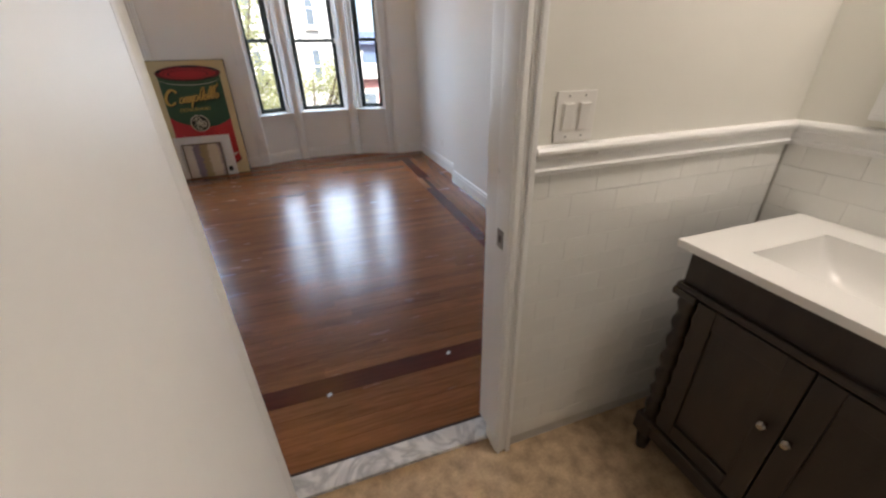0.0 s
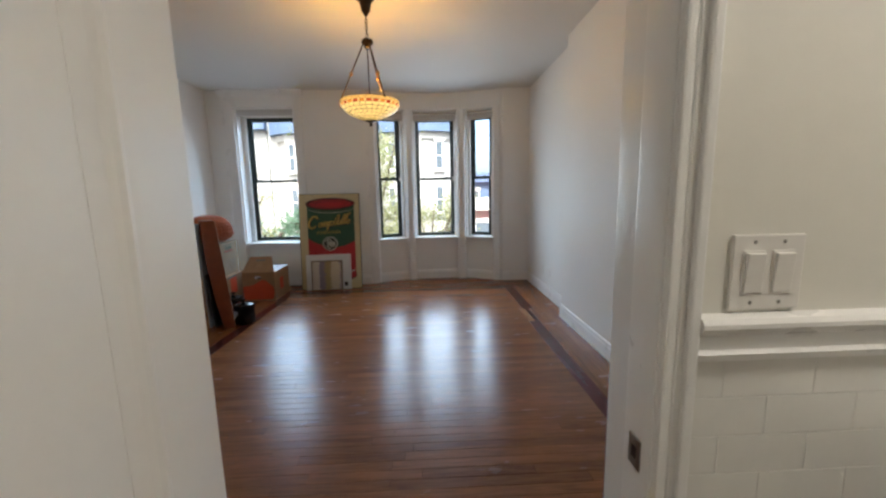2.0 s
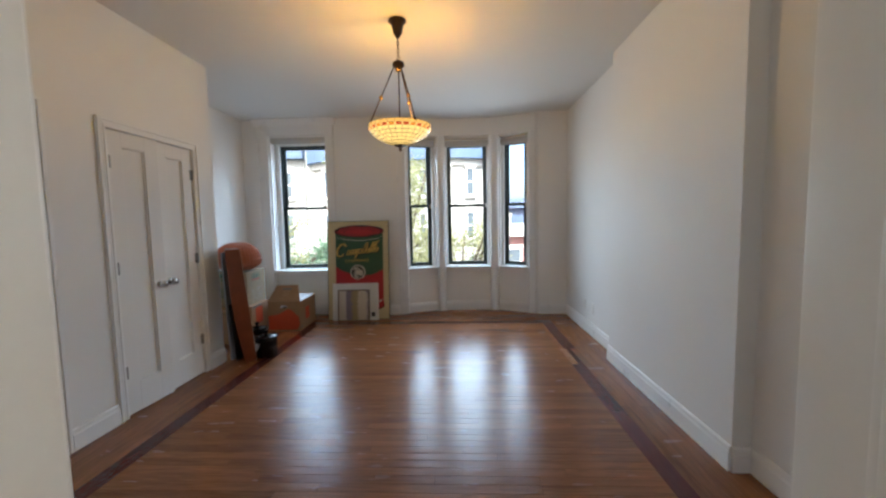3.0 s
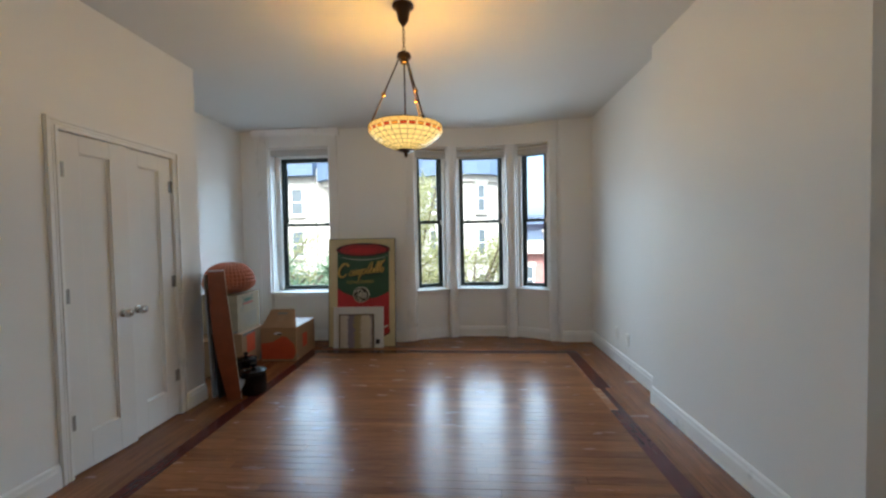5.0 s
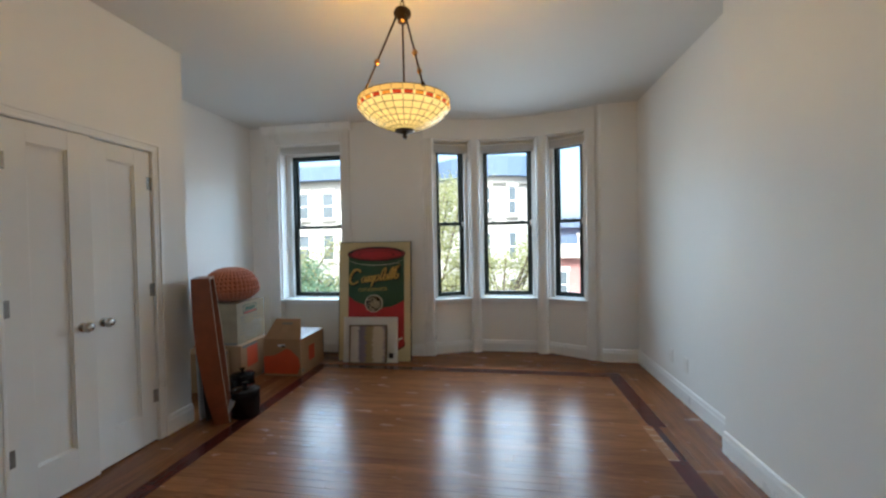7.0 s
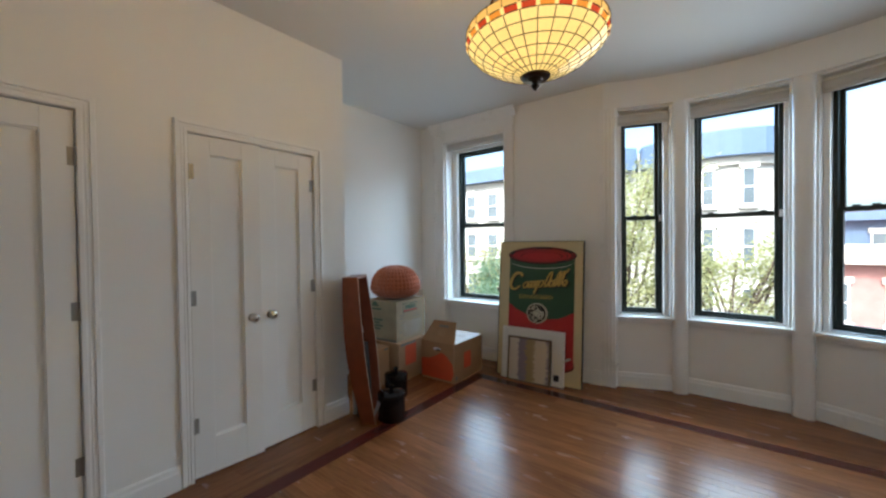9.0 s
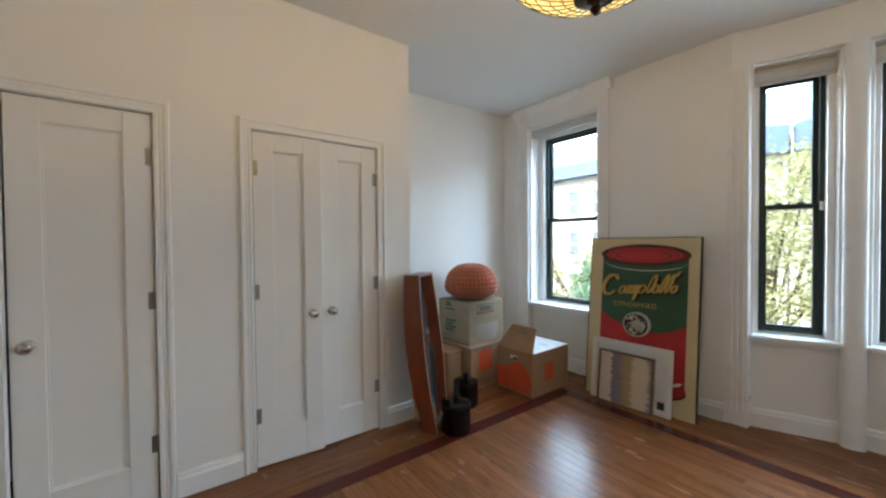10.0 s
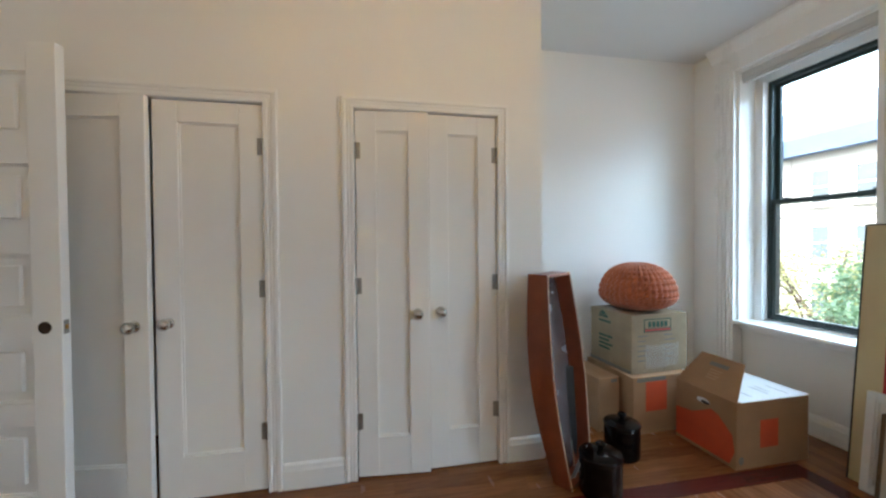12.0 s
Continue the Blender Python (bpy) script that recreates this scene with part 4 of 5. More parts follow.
BW, BD, BH = 0.41, 0.53, 0.385
obox = carton("cardboard_box", "brown cardboard box with orange print, one flap open", BW, BD, BH, pose(-1.785, 5.56, 0, 0, 0, 1.5), CARD, top=False)
FRONT, RIGHT = pose(0, 0, 0), pose(BW, 0, 0, 0, 0, 90)
print_on(obox, "orange_print", [(0.0, 0.02), (0.37, 0.02), (0.40, 0.10), (0.385, 0.19), (0.30, 0.27), (0.25, 0.285), (0.20, 0.255), (0.12, 0.215), (0.0, 0.20)], ORANGE, FRONT)
print_on(obox, "orange_print", rect(0.17, 0.30, 0.11, 0.27), ORANGE, RIGHT)
print_on(obox, "recycling_mark", ell(0.035, 0.05, 0.018, 0.024, n=14), GREYINK, RIGHT)
print_on(obox, "hand_hole", ell(0.20, 0.315, 0.045, 0.016, n=18), WHITEPR, FRONT)
print_on(obox, "hand_hole_shade", ell(0.215, 0.309, 0.03, 0.010, n=14), BLACKINK, FRONT @ pose(0, -0.0008, 0))
flap = bm_new()
for vs in ([(0.0, 0.0), (BW, 0.0), (BW - 0.07, 0.235), (0.06, 0.235)],):
    lo = [flap.verts.new((x, 0, z)) for x, z in vs]
    hi = [flap.verts.new((x, 0.005, z)) for x, z in vs]
    flap.faces.new(lo)
    flap.faces.new(hi[::-1])
    for i in range(4):
        j = (i + 1) % 4
        flap.faces.new((lo[i], hi[i], hi[j], lo[j]))
FL = pose(0, 0.002, BH, -38, 0, 0)
part("raised_flap", flap, CARD, obox, "raised cardboard flap", FL)
print_on(obox, "flap_print", rect(0.15, 0.27, 0.165, 0.19), GREYINK, FL)
for k in range(4):
    print_on(obox, "flap_text", rect(0.17, 0.25 - 0.01 * (k % 2), 0.135 - 0.018 * k, 0.141 - 0.018 * k), CARDIN, FL)
lid = bm_new()
add_box(lid, 0.02, BW + 0.002, 0.03, BD, BH - 0.004, BH + 0.001)
part("top_flap", lid, WHITEPR, obox, "white printed top flap")
for x, y, w, d, mt in ((0.24, 0.30, 0.11, 0.012, FAINTINK), (0.24, 0.34, 0.09, 0.010, FAINTINK), (0.10, 0.20, 0.07, 0.11, ORANGE), (0.26, 0.16, 0.10, 0.014, FAINTINK), (0.25, 0.42, 0.12, 0.010, FAINTINK)):
    part("top_print", box_bm(x, x + w, y, y + d, BH + 0.001, BH + 0.0018), mt, obox)

lower = carton("cardboard_box", "brown cardboard box under the white box", 0.50, 0.46, 0.385, pose(-1.83, 5.27, 0, 0, 0, 3) @ pose(-0.50, 0.0, 0), CARD)
LF, LR = pose(0, 0, 0), pose(0.50, 0, 0, 0, 0, 90)
print_on(lower, "orange_print", rect(0.10, 0.27, 0.15, 0.35), ORANGE, LR)
print_on(lower, "red_print", rect(0.02, 0.16, 0.04, 0.34), REDINK, LF)
print_on(lower, "tape", rect(0.03, 0.26, 0.352, 0.378), GREYINK, LR)
print_on(lower, "dark_scuff", [(0.33, 0.0), (0.46, 0.0), (0.46, 0.12), (0.40, 0.10)], GREYINK, LR)
upper = carton("cardboard_box", "pale taped moving box with green print", 0.44, 0.47, 0.405, pose(-1.885, 5.30, 0.387, 0, 0, 3.5) @ pose(-0.44, 0.0, 0), BOXWHITE)
UR = pose(0.44, 0, 0, 0, 0, 90)
print_on(upper, "green_frame", rect(0.10, 0.33, 0.285, 0.375), GREENINK, UR)
print_on(upper, "pale_field", rect(0.108, 0.322, 0.31, 0.368), BOXWHITE, UR @ pose(0, -0.0008, 0))
print_on(upper, "red_bar", rect(0.108, 0.322, 0.291, 0.306), REDINK, UR @ pose(0, -0.0008, 0))
for k in range(5):
    print_on(upper, "green_bar", rect(0.135 + 0.034 * k, 0.160 + 0.034 * k, 0.318, 0.358), GREENINK, UR @ pose(0, -0.0016, 0))
rnd = random.Random(9)
for k in range(6):
    z = 0.255 - 0.034 * k
    print_on(upper, "grey_bar", rect(0.05, 0.05 + rnd.uniform(0.06, 0.10), z, z + 0.008), GREYINK, UR)
    print_on(upper, "grey_bar", rect(0.27, 0.27 + rnd.uniform(0.05, 0.10), z, z + 0.008), GREYINK, UR)
for k, (z, w) in enumerate(((0.345, 0.10), (0.31, 0.13), (0.20, 0.15), (0.17, 0.11), (0.14, 0.15), (0.11, 0.12))):
    print_on(upper, "green_bar", rect(0.10, 0.10 + w, z, z + 0.016), GREENINK, pose(0, 0, 0))
print_on(upper, "green_mark", [(0.10, 0.365), (0.19, 0.365), (0.145, 0.40)], GREENINK, pose(0, 0, 0))
part("loose_flap", box_bm(0.37, 0.455, -0.03, 0.12, 0.403, 0.408, 0.001), BOXWHITE, upper, m=pose(0.0, 0.34, 0.0, 0, -9, 0))
part("loose_flap", box_bm(-0.02, 0.10, 0.02, 0.30, 0.403, 0.408, 0.001), BOXWHITE, upper, m=pose(0.0, 0.0, 0.0, 0, 6, 0))
part("ragged_edge", box_bm(0.0, 0.43, -0.004, 0.0, 0.0, 0.022, 0.001), GREYINK, upper, "scuffed dark lower edge")
tape = bm_new()
rnd = random.Random(31)
sheet = [[tape.verts.new((0.4425 + rnd.uniform(0, 0.016), 0.10 + 0.028 * i + rnd.uniform(-0.008, 0.008), 0.04 + 0.026 * k + rnd.uniform(-0.008, 0.008))) for i in range(11)] for k in range(7)]
for k in range(6):
    for i in range(10):
        tape.faces.new((sheet[k][i], sheet[k][i + 1], sheet[k + 1][i + 1], sheet[k + 1][i]))
part("loose_tape", tape, TAPEFILM, upper, "crumpled clear packing tape")
back = carton("cardboard_box", "small brown cardboard box beside the stacked boxes", 0.40, 0.17, 0.365, pose(-2.32, 5.045, 0, 0, 0, 4), CARD)
print_on(back, "dark_mark", rect(0.10, 0.15, 0.33, 0.352), GREYINK, pose(0.40, 0, 0, 0, 0, 90))

# ---- knitted pouf ----
pouf = tagged(new("pouf"), "round knitted terracotta cotton pouf on the boxes", "pouf")
pouf.matrix_world = pose(-2.11, 5.52, 0.790, 0, 0, 20)
bm = bm_new()
ROWS_P, COLS_P, RX = 68, 228, 0.265
grid = []
for i in range(ROWS_P + 1):
    th = math.pi * i / ROWS_P
    row = []
    for j in range(COLS_P):
        ph = 2 * math.pi * j / COLS_P
        s = max(0.0, math.sin(th)) ** 0.82
        # knit stitches: upright ribs broken into slanted loops
        rib = 0.013 * math.sin(th) * abs(math.sin(19 * ph + 0.55 * math.sin(i * math.pi / 2.0)))
        loop = 0.006 * math.sin(th) * math.sin(i * math.pi / 2.0 + (1.3 if int(19 * ph / math.pi) % 2 else -1.3) * math.cos(19 * ph))
        r = RX * s + rib + loop - 0.012
        row.append(bm.verts.new((r * math.cos(ph), r * math.sin(ph), 0.12 + (0.235 + rib if th < math.pi / 2 else 0.12) * math.cos(th))))
    grid.append(row)
for i in range(ROWS_P):
    for j in range(COLS_P):
        k = (j + 1) % COLS_P
        bm.faces.new((grid[i][j], grid[i + 1][j], grid[i + 1][k], grid[i][k]))
bmesh.ops.remove_doubles(bm, verts=bm.verts, dist=0.0004)
part("knitted_cover", bm, WOOL, pouf, smooth=True)

# ---- leaning mirror in a deep bowed frame ----
mirror = thing("floor_mirror", "tall narrow mirror in a deep bowed chestnut leather frame, leaning", "mirror", pose(-1.516, 4.633, 0.0, 0, 0, 34.8))
MH = 1.13


def mirror_at(share):
    """Front, depth, middle and half width of the frame at a share of its height: it leans back and its sides bow out."""
    bulge = math.sin(math.pi * share)
    return 0.062 - 0.10 * share, 0.10 + 0.03 * bulge + 0.015 * share, -0.055 * share, 0.12 + 0.01 * share + 0.06 * bulge


def bowed_strip(bm, outline, n=24):
    """A closed strip up the frame: outline(share) gives four plan corners in order."""
    rows = []
    for i in range(n + 1):
        rows.append([bm.verts.new((x, y, MH * i / n)) for x, y in outline(i / n)])
    for a, b in zip(rows, rows[1:]):
        for k in range(4):
            j = (k + 1) % 4
            bm.faces.new((a[k], a[j], b[j], b[k]))
    bm.faces.new(rows[0])
    bm.faces.new(rows[-1][::-1])
    return bm


def mirror_side(sign):
    def outline(share):
        f, d, c, h = mirror_at(share)
        return [(f - d, c + sign * h), (f, c + sign * h), (f, c + sign * (h - 0.014)), (f - d, c + sign * (h - 0.014))]
    return outline


def mirror_sheet(front, back, margin):
    def outline(share):
        f, d, c, h = mirror_at(share)
        return [(f - back, c - h + margin), (f - front, c - h + margin), (f - front, c + h - margin), (f - back, c + h - margin)]
    return outline


def mirror_bar(sign):
    def outline(share):
        f, d, c, h = mirror_at(share)
        return [(f - d + 0.012, c + sign * (h - 0.0145)), (f - d + 0.030, c + sign * (h - 0.0145)), (f - d + 0.022, c + sign * (h - 0.040)), (f - d + 0.012, c + sign * (h - 0.040))]
    return outline


for sign in (-1, 1):
    part("side_board", bowed_strip(bm_new(), mirror_side(sign)), LEATHER, mirror, smooth=True)
    part("inner_bar", bowed_strip(bm_new(), mirror_bar(sign)), LEATHER, mirror, smooth=True)
for name, share, z0, z1 in (("bottom_board", 0.0, 0.001, 0.016), ("top_board", 1.0, MH - 0.016, MH - 0.001)):
    f, d, c, h = mirror_at(share)
    part(name, box_bm(f - d + 0.002, f - 0.001, c - h + 0.0145, c + h - 0.0145, z0, z1, 0.002), LEATHER, mirror)
part("mirror_glass", bowed_strip(bm_new(), mirror_sheet(0.090, 0.094, 0.016)), FILM, mirror, "mirror glass under a dull grey film", smooth=True)
part("back_board", bowed_strip(bm_new(), mirror_sheet(0.0945, 0.099, 0.016)), BLACKBD, mirror, "black back board")
studs = bm_new()
for i in range(72):
    share = (i + 0.5) / 72
    f, d, c, h = mirror_at(share)
    for x, y in ((f, c - h + 0.007), (f, c + h - 0.007), (f - d + 0.024, c - h + 0.042), (f - d + 0.024, c + h - 0.042)):
        add_lathe(studs, [(0, 0.005), (0.0040, 0.0028), (0.0048, 0), (0.004, -0.0028), (0, -0.005)], 6, (x, y, share * MH))
tagged(part("stud_trim", studs, PALEINK, mirror), "rows of small pale studs", kind="stuff")
tissue = bm_new()
rnd = random.Random(3)
gridp = [[tissue.verts.new((0.015 + 0.03 * math.sin(3.1 * j + i) * 0.4 + 0.02 * i, 0.05 + 0.035 * j + rnd.uniform(-0.01, 0.01), 0.02 + 0.05 * i * (1 - 0.12 * abs(j - 2)) + rnd.uniform(-0.012, 0.012))) for j in range(6)] for i in range(4)]
for i in range(3):
    for j in range(5):
        tissue.faces.new((gridp[i][j], gridp[i][j + 1], gridp[i + 1][j + 1], gridp[i + 1][j]))
tis = tagged(new("packing_wrap", mesh_of("packing_wrap", tissue, GREYFOIL, True)), "crumpled pale packing wrap at the mirror's foot", "wrap")
tis.matrix_world = pose(-1.43, 4.60, 0, 0, 0, 34.8) @ pose(-0.03, -0.07, 0.012) @ Matrix.Diagonal((1.0, 1.0, 1.25, 1.0))
sol = tis.modifiers.new("thick", "SOLIDIFY")
sol.thickness = 0.002

# dark panel and grey wrapped panel behind the mirror
panel = tagged(new("black_panel", mesh_of("black_panel", box_bm(0, 0.02, 0, 0.15, 0, 0.57, 0.003), BLACKBD)), "black board leaning behind the mirror", "board")
panel.matrix_world = pose(-1.61, 4.575, 0.0, 0, -5, 0)
grey = tagged(new("wrapped_panel", mesh_of("wrapped_panel", box_bm(0, 0.02, 0, 0.13, 0, 1.09, 0.004), GREYFOIL)), "tall grey wrapped panel leaning behind the mirror", "board")
grey.matrix_world = pose(-1.675, 4.585, 0.0, 0, -2.2, 0)


# ---- canisters ----
def canister(m, h, r, label):
    c = thing("canister", label, "canister", m, "black ceramic canisters")
    part("jar", add_lathe(bm_new(), [(0, 0), (r * 0.93, 0), (r * 0.99, 0.008), (r, 0.02), (r, h - 0.02), (r * 0.97, h - 0.006), (r * 0.9, h), (0, h)], 40), BLACKCER, c, smooth=True)
    ld = part("lid", add_lathe(bm_new(), [(r * 1.01, h - 0.004), (r * 1.04, h + 0.003), (r * 1.0, h + 0.012), (r * 0.6, h + 0.022), (0.02, h + 0.03), (0.0, h + 0.03)], 40), BLACKCER, c, smooth=True)
    part("lid_knob", add_lathe(bm_new(), [(0.013, h + 0.028), (0.013, h + 0.045), (0.024, h + 0.053), (0.026, h + 0.062), (0.018, h + 0.07), (0, h + 0.071)], 24), BLACKCER, ld, smooth=True)
    return c


canister(pose(-1.370, 4.718, 0), 0.195, 0.106, "glossy black lidded canister on the floor")
canister(pose(-1.650, 5.05, 0), 0.19, 0.102, "glossy black lidded canister behind its pair")


# ---- switch, outlets ----
def screw(parent, x, z, face):
    part("screw", add_lathe(bm_new(), [(0, 0.0012), (0.0025, 0.0008), (0.003, 0)], 10), STEEL, parent, m=pose(x, face, z, 90, 0, 0))


sw = thing("light_switch", "white double rocker light switch", "light switch", pose(1.121, BATHN - 0.003, 1.149))
part("plate", box_bm(0, 0.112, -0.006, 0, 0, 0.116, 0.002), PLASTIC, sw)
for x in (0.033, 0.079):
    part("rocker_frame", box_bm(x - 0.0175, x + 0.0175, -0.0075, -0.004, 0.024, 0.092, 0.001), PLASTIC, sw)
    part("rocker", box_bm(x - 0.0145, x + 0.0145, -0.012, -0.005, -0.031, 0.031, 0.0015), PLASTIC, sw, m=pose(0, 0.001, 0.058, 4, 0, 0))
    for z in (0.011, 0.105):
        screw(sw, x, z, -0.006)
for y, w in ((5.585, 0.072), (5.315, 0.072)):
    o = thing("outlet", "small white wall outlet plate", "outlet", pose(RR, y, 0.318, 0, 0, -90), "outlet plates")
    part("plate", box_bm(-w / 2, w / 2, -0.006, 0, -0.058, 0.058, 0.002), PLASTIC, o)
    for z in (-0.02, 0.02):
        part("socket", box_bm(-0.016, 0.016, -0.0085, -0.005, z - 0.014, z + 0.014, 0.003), PLASTIC, o)
    screw(o, 0, 0, -0.006)

# ---- bathroom: chair rail, vanity, mirror cabinet ----
RAIL = [(0, 0), (0.016, 0.0), (0.019, 0.012), (0.012, 0.018), (0.012, 0.042), (0.020, 0.048), (0.026, 0.058), (0.026, 0.066), (0.020, 0.074), (0.0, 0.077)]
RAIL = [(o, u * 0.93 + 1.071) for o, u in RAIL]
setting("trim_chair_rail", add_sweep(bm_new(), RAIL, (RAILX, BATHN - 0.003), (BATHE, BATHN - 0.003)), TRIM, "glossy white ceramic chair rail", "chair rail")
setting("trim_chair_rail", add_sweep(bm_new(), RAIL, (BATHE, BATHN - 0.003), (BATHE, BATHS)), TRIM, "glossy white ceramic chair rail", "chair rail")

VX0, VX1, VY0, VY1, VZ = 1.515, 2.0, 0.415, 1.145, 0.845
vanity = thing("bathroom_vanity", "espresso wood vanity cabinet with turned corner posts", "cabinet", pose(0, 0, 0))
body = bm_new()
add_box(body, VX0 + 0.035, VX1, VY0 + 0.02, VY1 - 0.02, 0.14, VZ - 0.12, 0.003)
part("body", body, VANITY, vanity)
for r in ((VX0 + 0.02, VX0 + 0.04, VY0 + 0.01, VY1 - 0.01), (VX1 - 0.02, VX1, VY0 + 0.01, VY1 - 0.01), (VX0 + 0.04, VX1 - 0.02, VY0 + 0.01, VY0 + 0.03), (VX0 + 0.04, VX1 - 0.02, VY1 - 0.03, VY1 - 0.01)):
    part("apron_board", box_bm(*r, VZ - 0.12, VZ, 0.002), VANITY, vanity)
part("apron_moulding", box_bm(VX0 + 0.006, VX1, VY0, VY1, VZ - 0.135, VZ - 0.112, 0.006), VANITY, vanity)
part("bottom_rail", box_bm(VX0 + 0.012, VX1, VY0 + 0.05, VY1 - 0.05, 0.10, 0.16, 0.006), VANITY, vanity)
part("bottom_moulding", box_bm(VX0 + 0.004, VX0 + 0.03, VY0 + 0.055, VY1 - 0.055, 0.155, 0.175, 0.004), VANITY, vanity)
for y in (VY0 + 0.035, VY1 - 0.035):
    for x in (VX0 + 0.04, VX1 - 0.035):
        leg = [(0, 0), (0.018, 0.0), (0.021, 0.02), (0.026, 0.06), (0.018, 0.075), (0.030, 0.085), (0.030, 0.09)]
        part("foot", add_lathe(bm_new(), leg + [(0, 0.09)], 20, (x, y, 0)), VANITY, vanity, smooth=True)
        part("post_block", box_bm(x - 0.034, x + 0.034, y - 0.034, y + 0.034, 0.09, 0.17, 0.004), VANITY, vanity)
        rings = [(0.026, 0.17)]
        for k in range(7):
            z = 0.19 + 0.074 * k
            rings += [(0.024, z), (0.031, z + 0.022), (0.031, z + 0.040), (0.024, z + 0.06)]
        rings += [(0.030, VZ - 0.135), (0.0, VZ - 0.135)]
        part("turned_post", add_lathe(bm_new(), [(0, 0.17)] + rings, 20, (x, y, 0)), VANITY, vanity, smooth=True)
        part("post_cap", box_bm(x - 0.040, x + 0.036, y - 0.038, y + 0.038, VZ - 0.155, VZ - 0.13, 0.005), VANITY, vanity)
yc = (VY0 + VY1) / 2
for y0, y1, ky in ((VY0 + 0.075, yc - 0.002, yc - 0.028), (yc + 0.002, VY1 - 0.075, yc + 0.028)):
    dr = part("door", add_box(add_box(add_box(add_box(bm_new(), VX0 + 0.015, VX0 + 0.034, y0, y0 + 0.055, 0.18, 0.70, 0.003), VX0 + 0.015, VX0 + 0.034, y1 - 0.055, y1, 0.18, 0.70, 0.003),
              VX0 + 0.015, VX0 + 0.034, y0 + 0.055, y1 - 0.055, 0.18, 0.24, 0.003), VX0 + 0.015, VX0 + 0.034, y0 + 0.055, y1 - 0.055, 0.64, 0.70, 0.003), VANITY, vanity)
    part("door_panel", box_bm(VX0 + 0.024, VX0 + 0.034, y0 + 0.05, y1 - 0.05, 0.235, 0.645), VANITY, dr)
    part("knob", add_lathe(bm_new(), [(0, -0.026), (0.008, -0.025), (0.0115, -0.019), (0.010, -0.013), (0.005, -0.009), (0.005, 0.0), (0, 0.0)], 18), NICKEL, dr, "small round nickel knob", pose(VX0 + 0.0145, ky + 0.006, 0.494, 0, 90, 0), True)
top = thing("vanity_top", "white vanity top with a sunk rectangular basin", "sink", pose(0, 0, 0))
bm = bm_new()
TX0, TX1, TY0, TY1, TZ0, TZ1 = 1.498, 2.016, 0.40, 1.162, 0.846, 0.868
SX0, SX1, SY0, SY1 = 1.60, 1.90, 0.53, 1.03
for r in ((TX0, SX0, TY0, TY1), (SX1, TX1, TY0, TY1), (SX0, SX1, TY0, SY0), (SX0, SX1, SY1, TY1)):
    add_box(bm, r[0], r[1], r[2], r[3], TZ0, TZ1)
part("countertop", bm, PORCELAIN, top)
basin = bm_new()
prev = None
for k in range(9):
    s = k / 8
    drop = 0.125 * (1 - (1 - s) ** 2.4)
    ix, iy = 0.115 * s ** 2.0, 0.19 * s ** 1.6
    x0, x1, y0, y1 = SX0 + ix, SX1 - ix, SY0 + iy, SY1 - iy
    rad = 0.02 + 0.03 * s
    ring = []
    for cx, cy, a0 in ((x1 - rad, y1 - rad, 0), (x0 + rad, y1 - rad, 90), (x0 + rad, y0 + rad, 180), (x1 - rad, y0 + rad, 270)):
        for i in range(6):
            a = radians(a0 + 18 * i)
            ring.append(basin.verts.new((cx + rad * math.cos(a), cy + rad * math.sin(a), TZ1 - 0.0015 - drop)))
    if prev:
        for i in range(24):
            j = (i + 1) % 24
            basin.faces.new((prev[i], prev[j], ring[j], ring[i]))
    prev = ring
basin.faces.new(prev)
part("basin", basin, PORCELAIN, top, smooth=True)
part("drain", add_lathe(bm_new(), [(0, 0.004), (0.018, 0.003), (0.021, 0)], 20, ((SX0 + SX1) / 2, (SY0 + SY1) / 2, TZ1 - 0.127)), NICKEL, top, smooth=True)
cab = thing("mirror_cabinet", "white framed mirror over the vanity", "mirror", pose(BATHE - 0.002, 0.38, 1.165, 0, 0, 0))
fm = bm_new()
for r in ((0, 0.055, 0, 0.75), (0.665, 0.72, 0, 0.75), (0.055, 0.665, 0, 0.055), (0.055, 0.665, 0.695, 0.75)):
    add_box(fm, -0.035, 0, r[0], r[1], r[2], r[3], 0.006)
    add_box(fm, -0.045, -0.03, r[0] + 0.012, r[1] - 0.012, r[2] + 0.012, r[3] - 0.012, 0.005)
part("frame", fm, TRIM, cab)
part("glass", box_bm(-0.02, -0.014, 0.05, 0.67, 0.05, 0.70), MIRROR, cab)

# ---- floor specks by the doorway ----
for x, y in ((0.435, 1.77), (1.027, 1.836)):
    sp = tagged(new("paper_scrap", mesh_of("paper_scrap", box_bm(-0.011, 0.010, -0.007, 0.008, 0.0, 0.003, 0.001), WHITEPR)), "tiny white paper scrap on the floorboards", "scrap", "floor scraps")
    sp.matrix_world = pose(x, y, 0.0, 0, 0, 35)

# ---- street: opposite houses, trees, road ----
STONE = material("pale_limestone", (0.45, 0.43, 0.385), 0.8, vary=0.08, scale=0.7, fine=9, bump=0.2)
BRICK = material("red_brick", (0.34, 0.17, 0.15), 0.85, vary=0.2, scale=1.5, fine=14, bump=0.3)
SLATE = material("blue_grey_cornice", (0.10, 0.145, 0.23), 0.6, vary=0.15, scale=1.5)
ASPH = material("asphalt", (0.05, 0.05, 0.052), 0.9, vary=0.2, scale=1.2, fine=30, bump=0.3)
PAVE = material("pavement_concrete", (0.33, 0.32, 0.30), 0.9, vary=0.15, scale=0.8, fine=20, bump=0.2)
DARKPANE = material("dark_window_pane", (0.10, 0.12, 0.135), 0.3, vary=0.3, scale=0.5, bump=0.0)
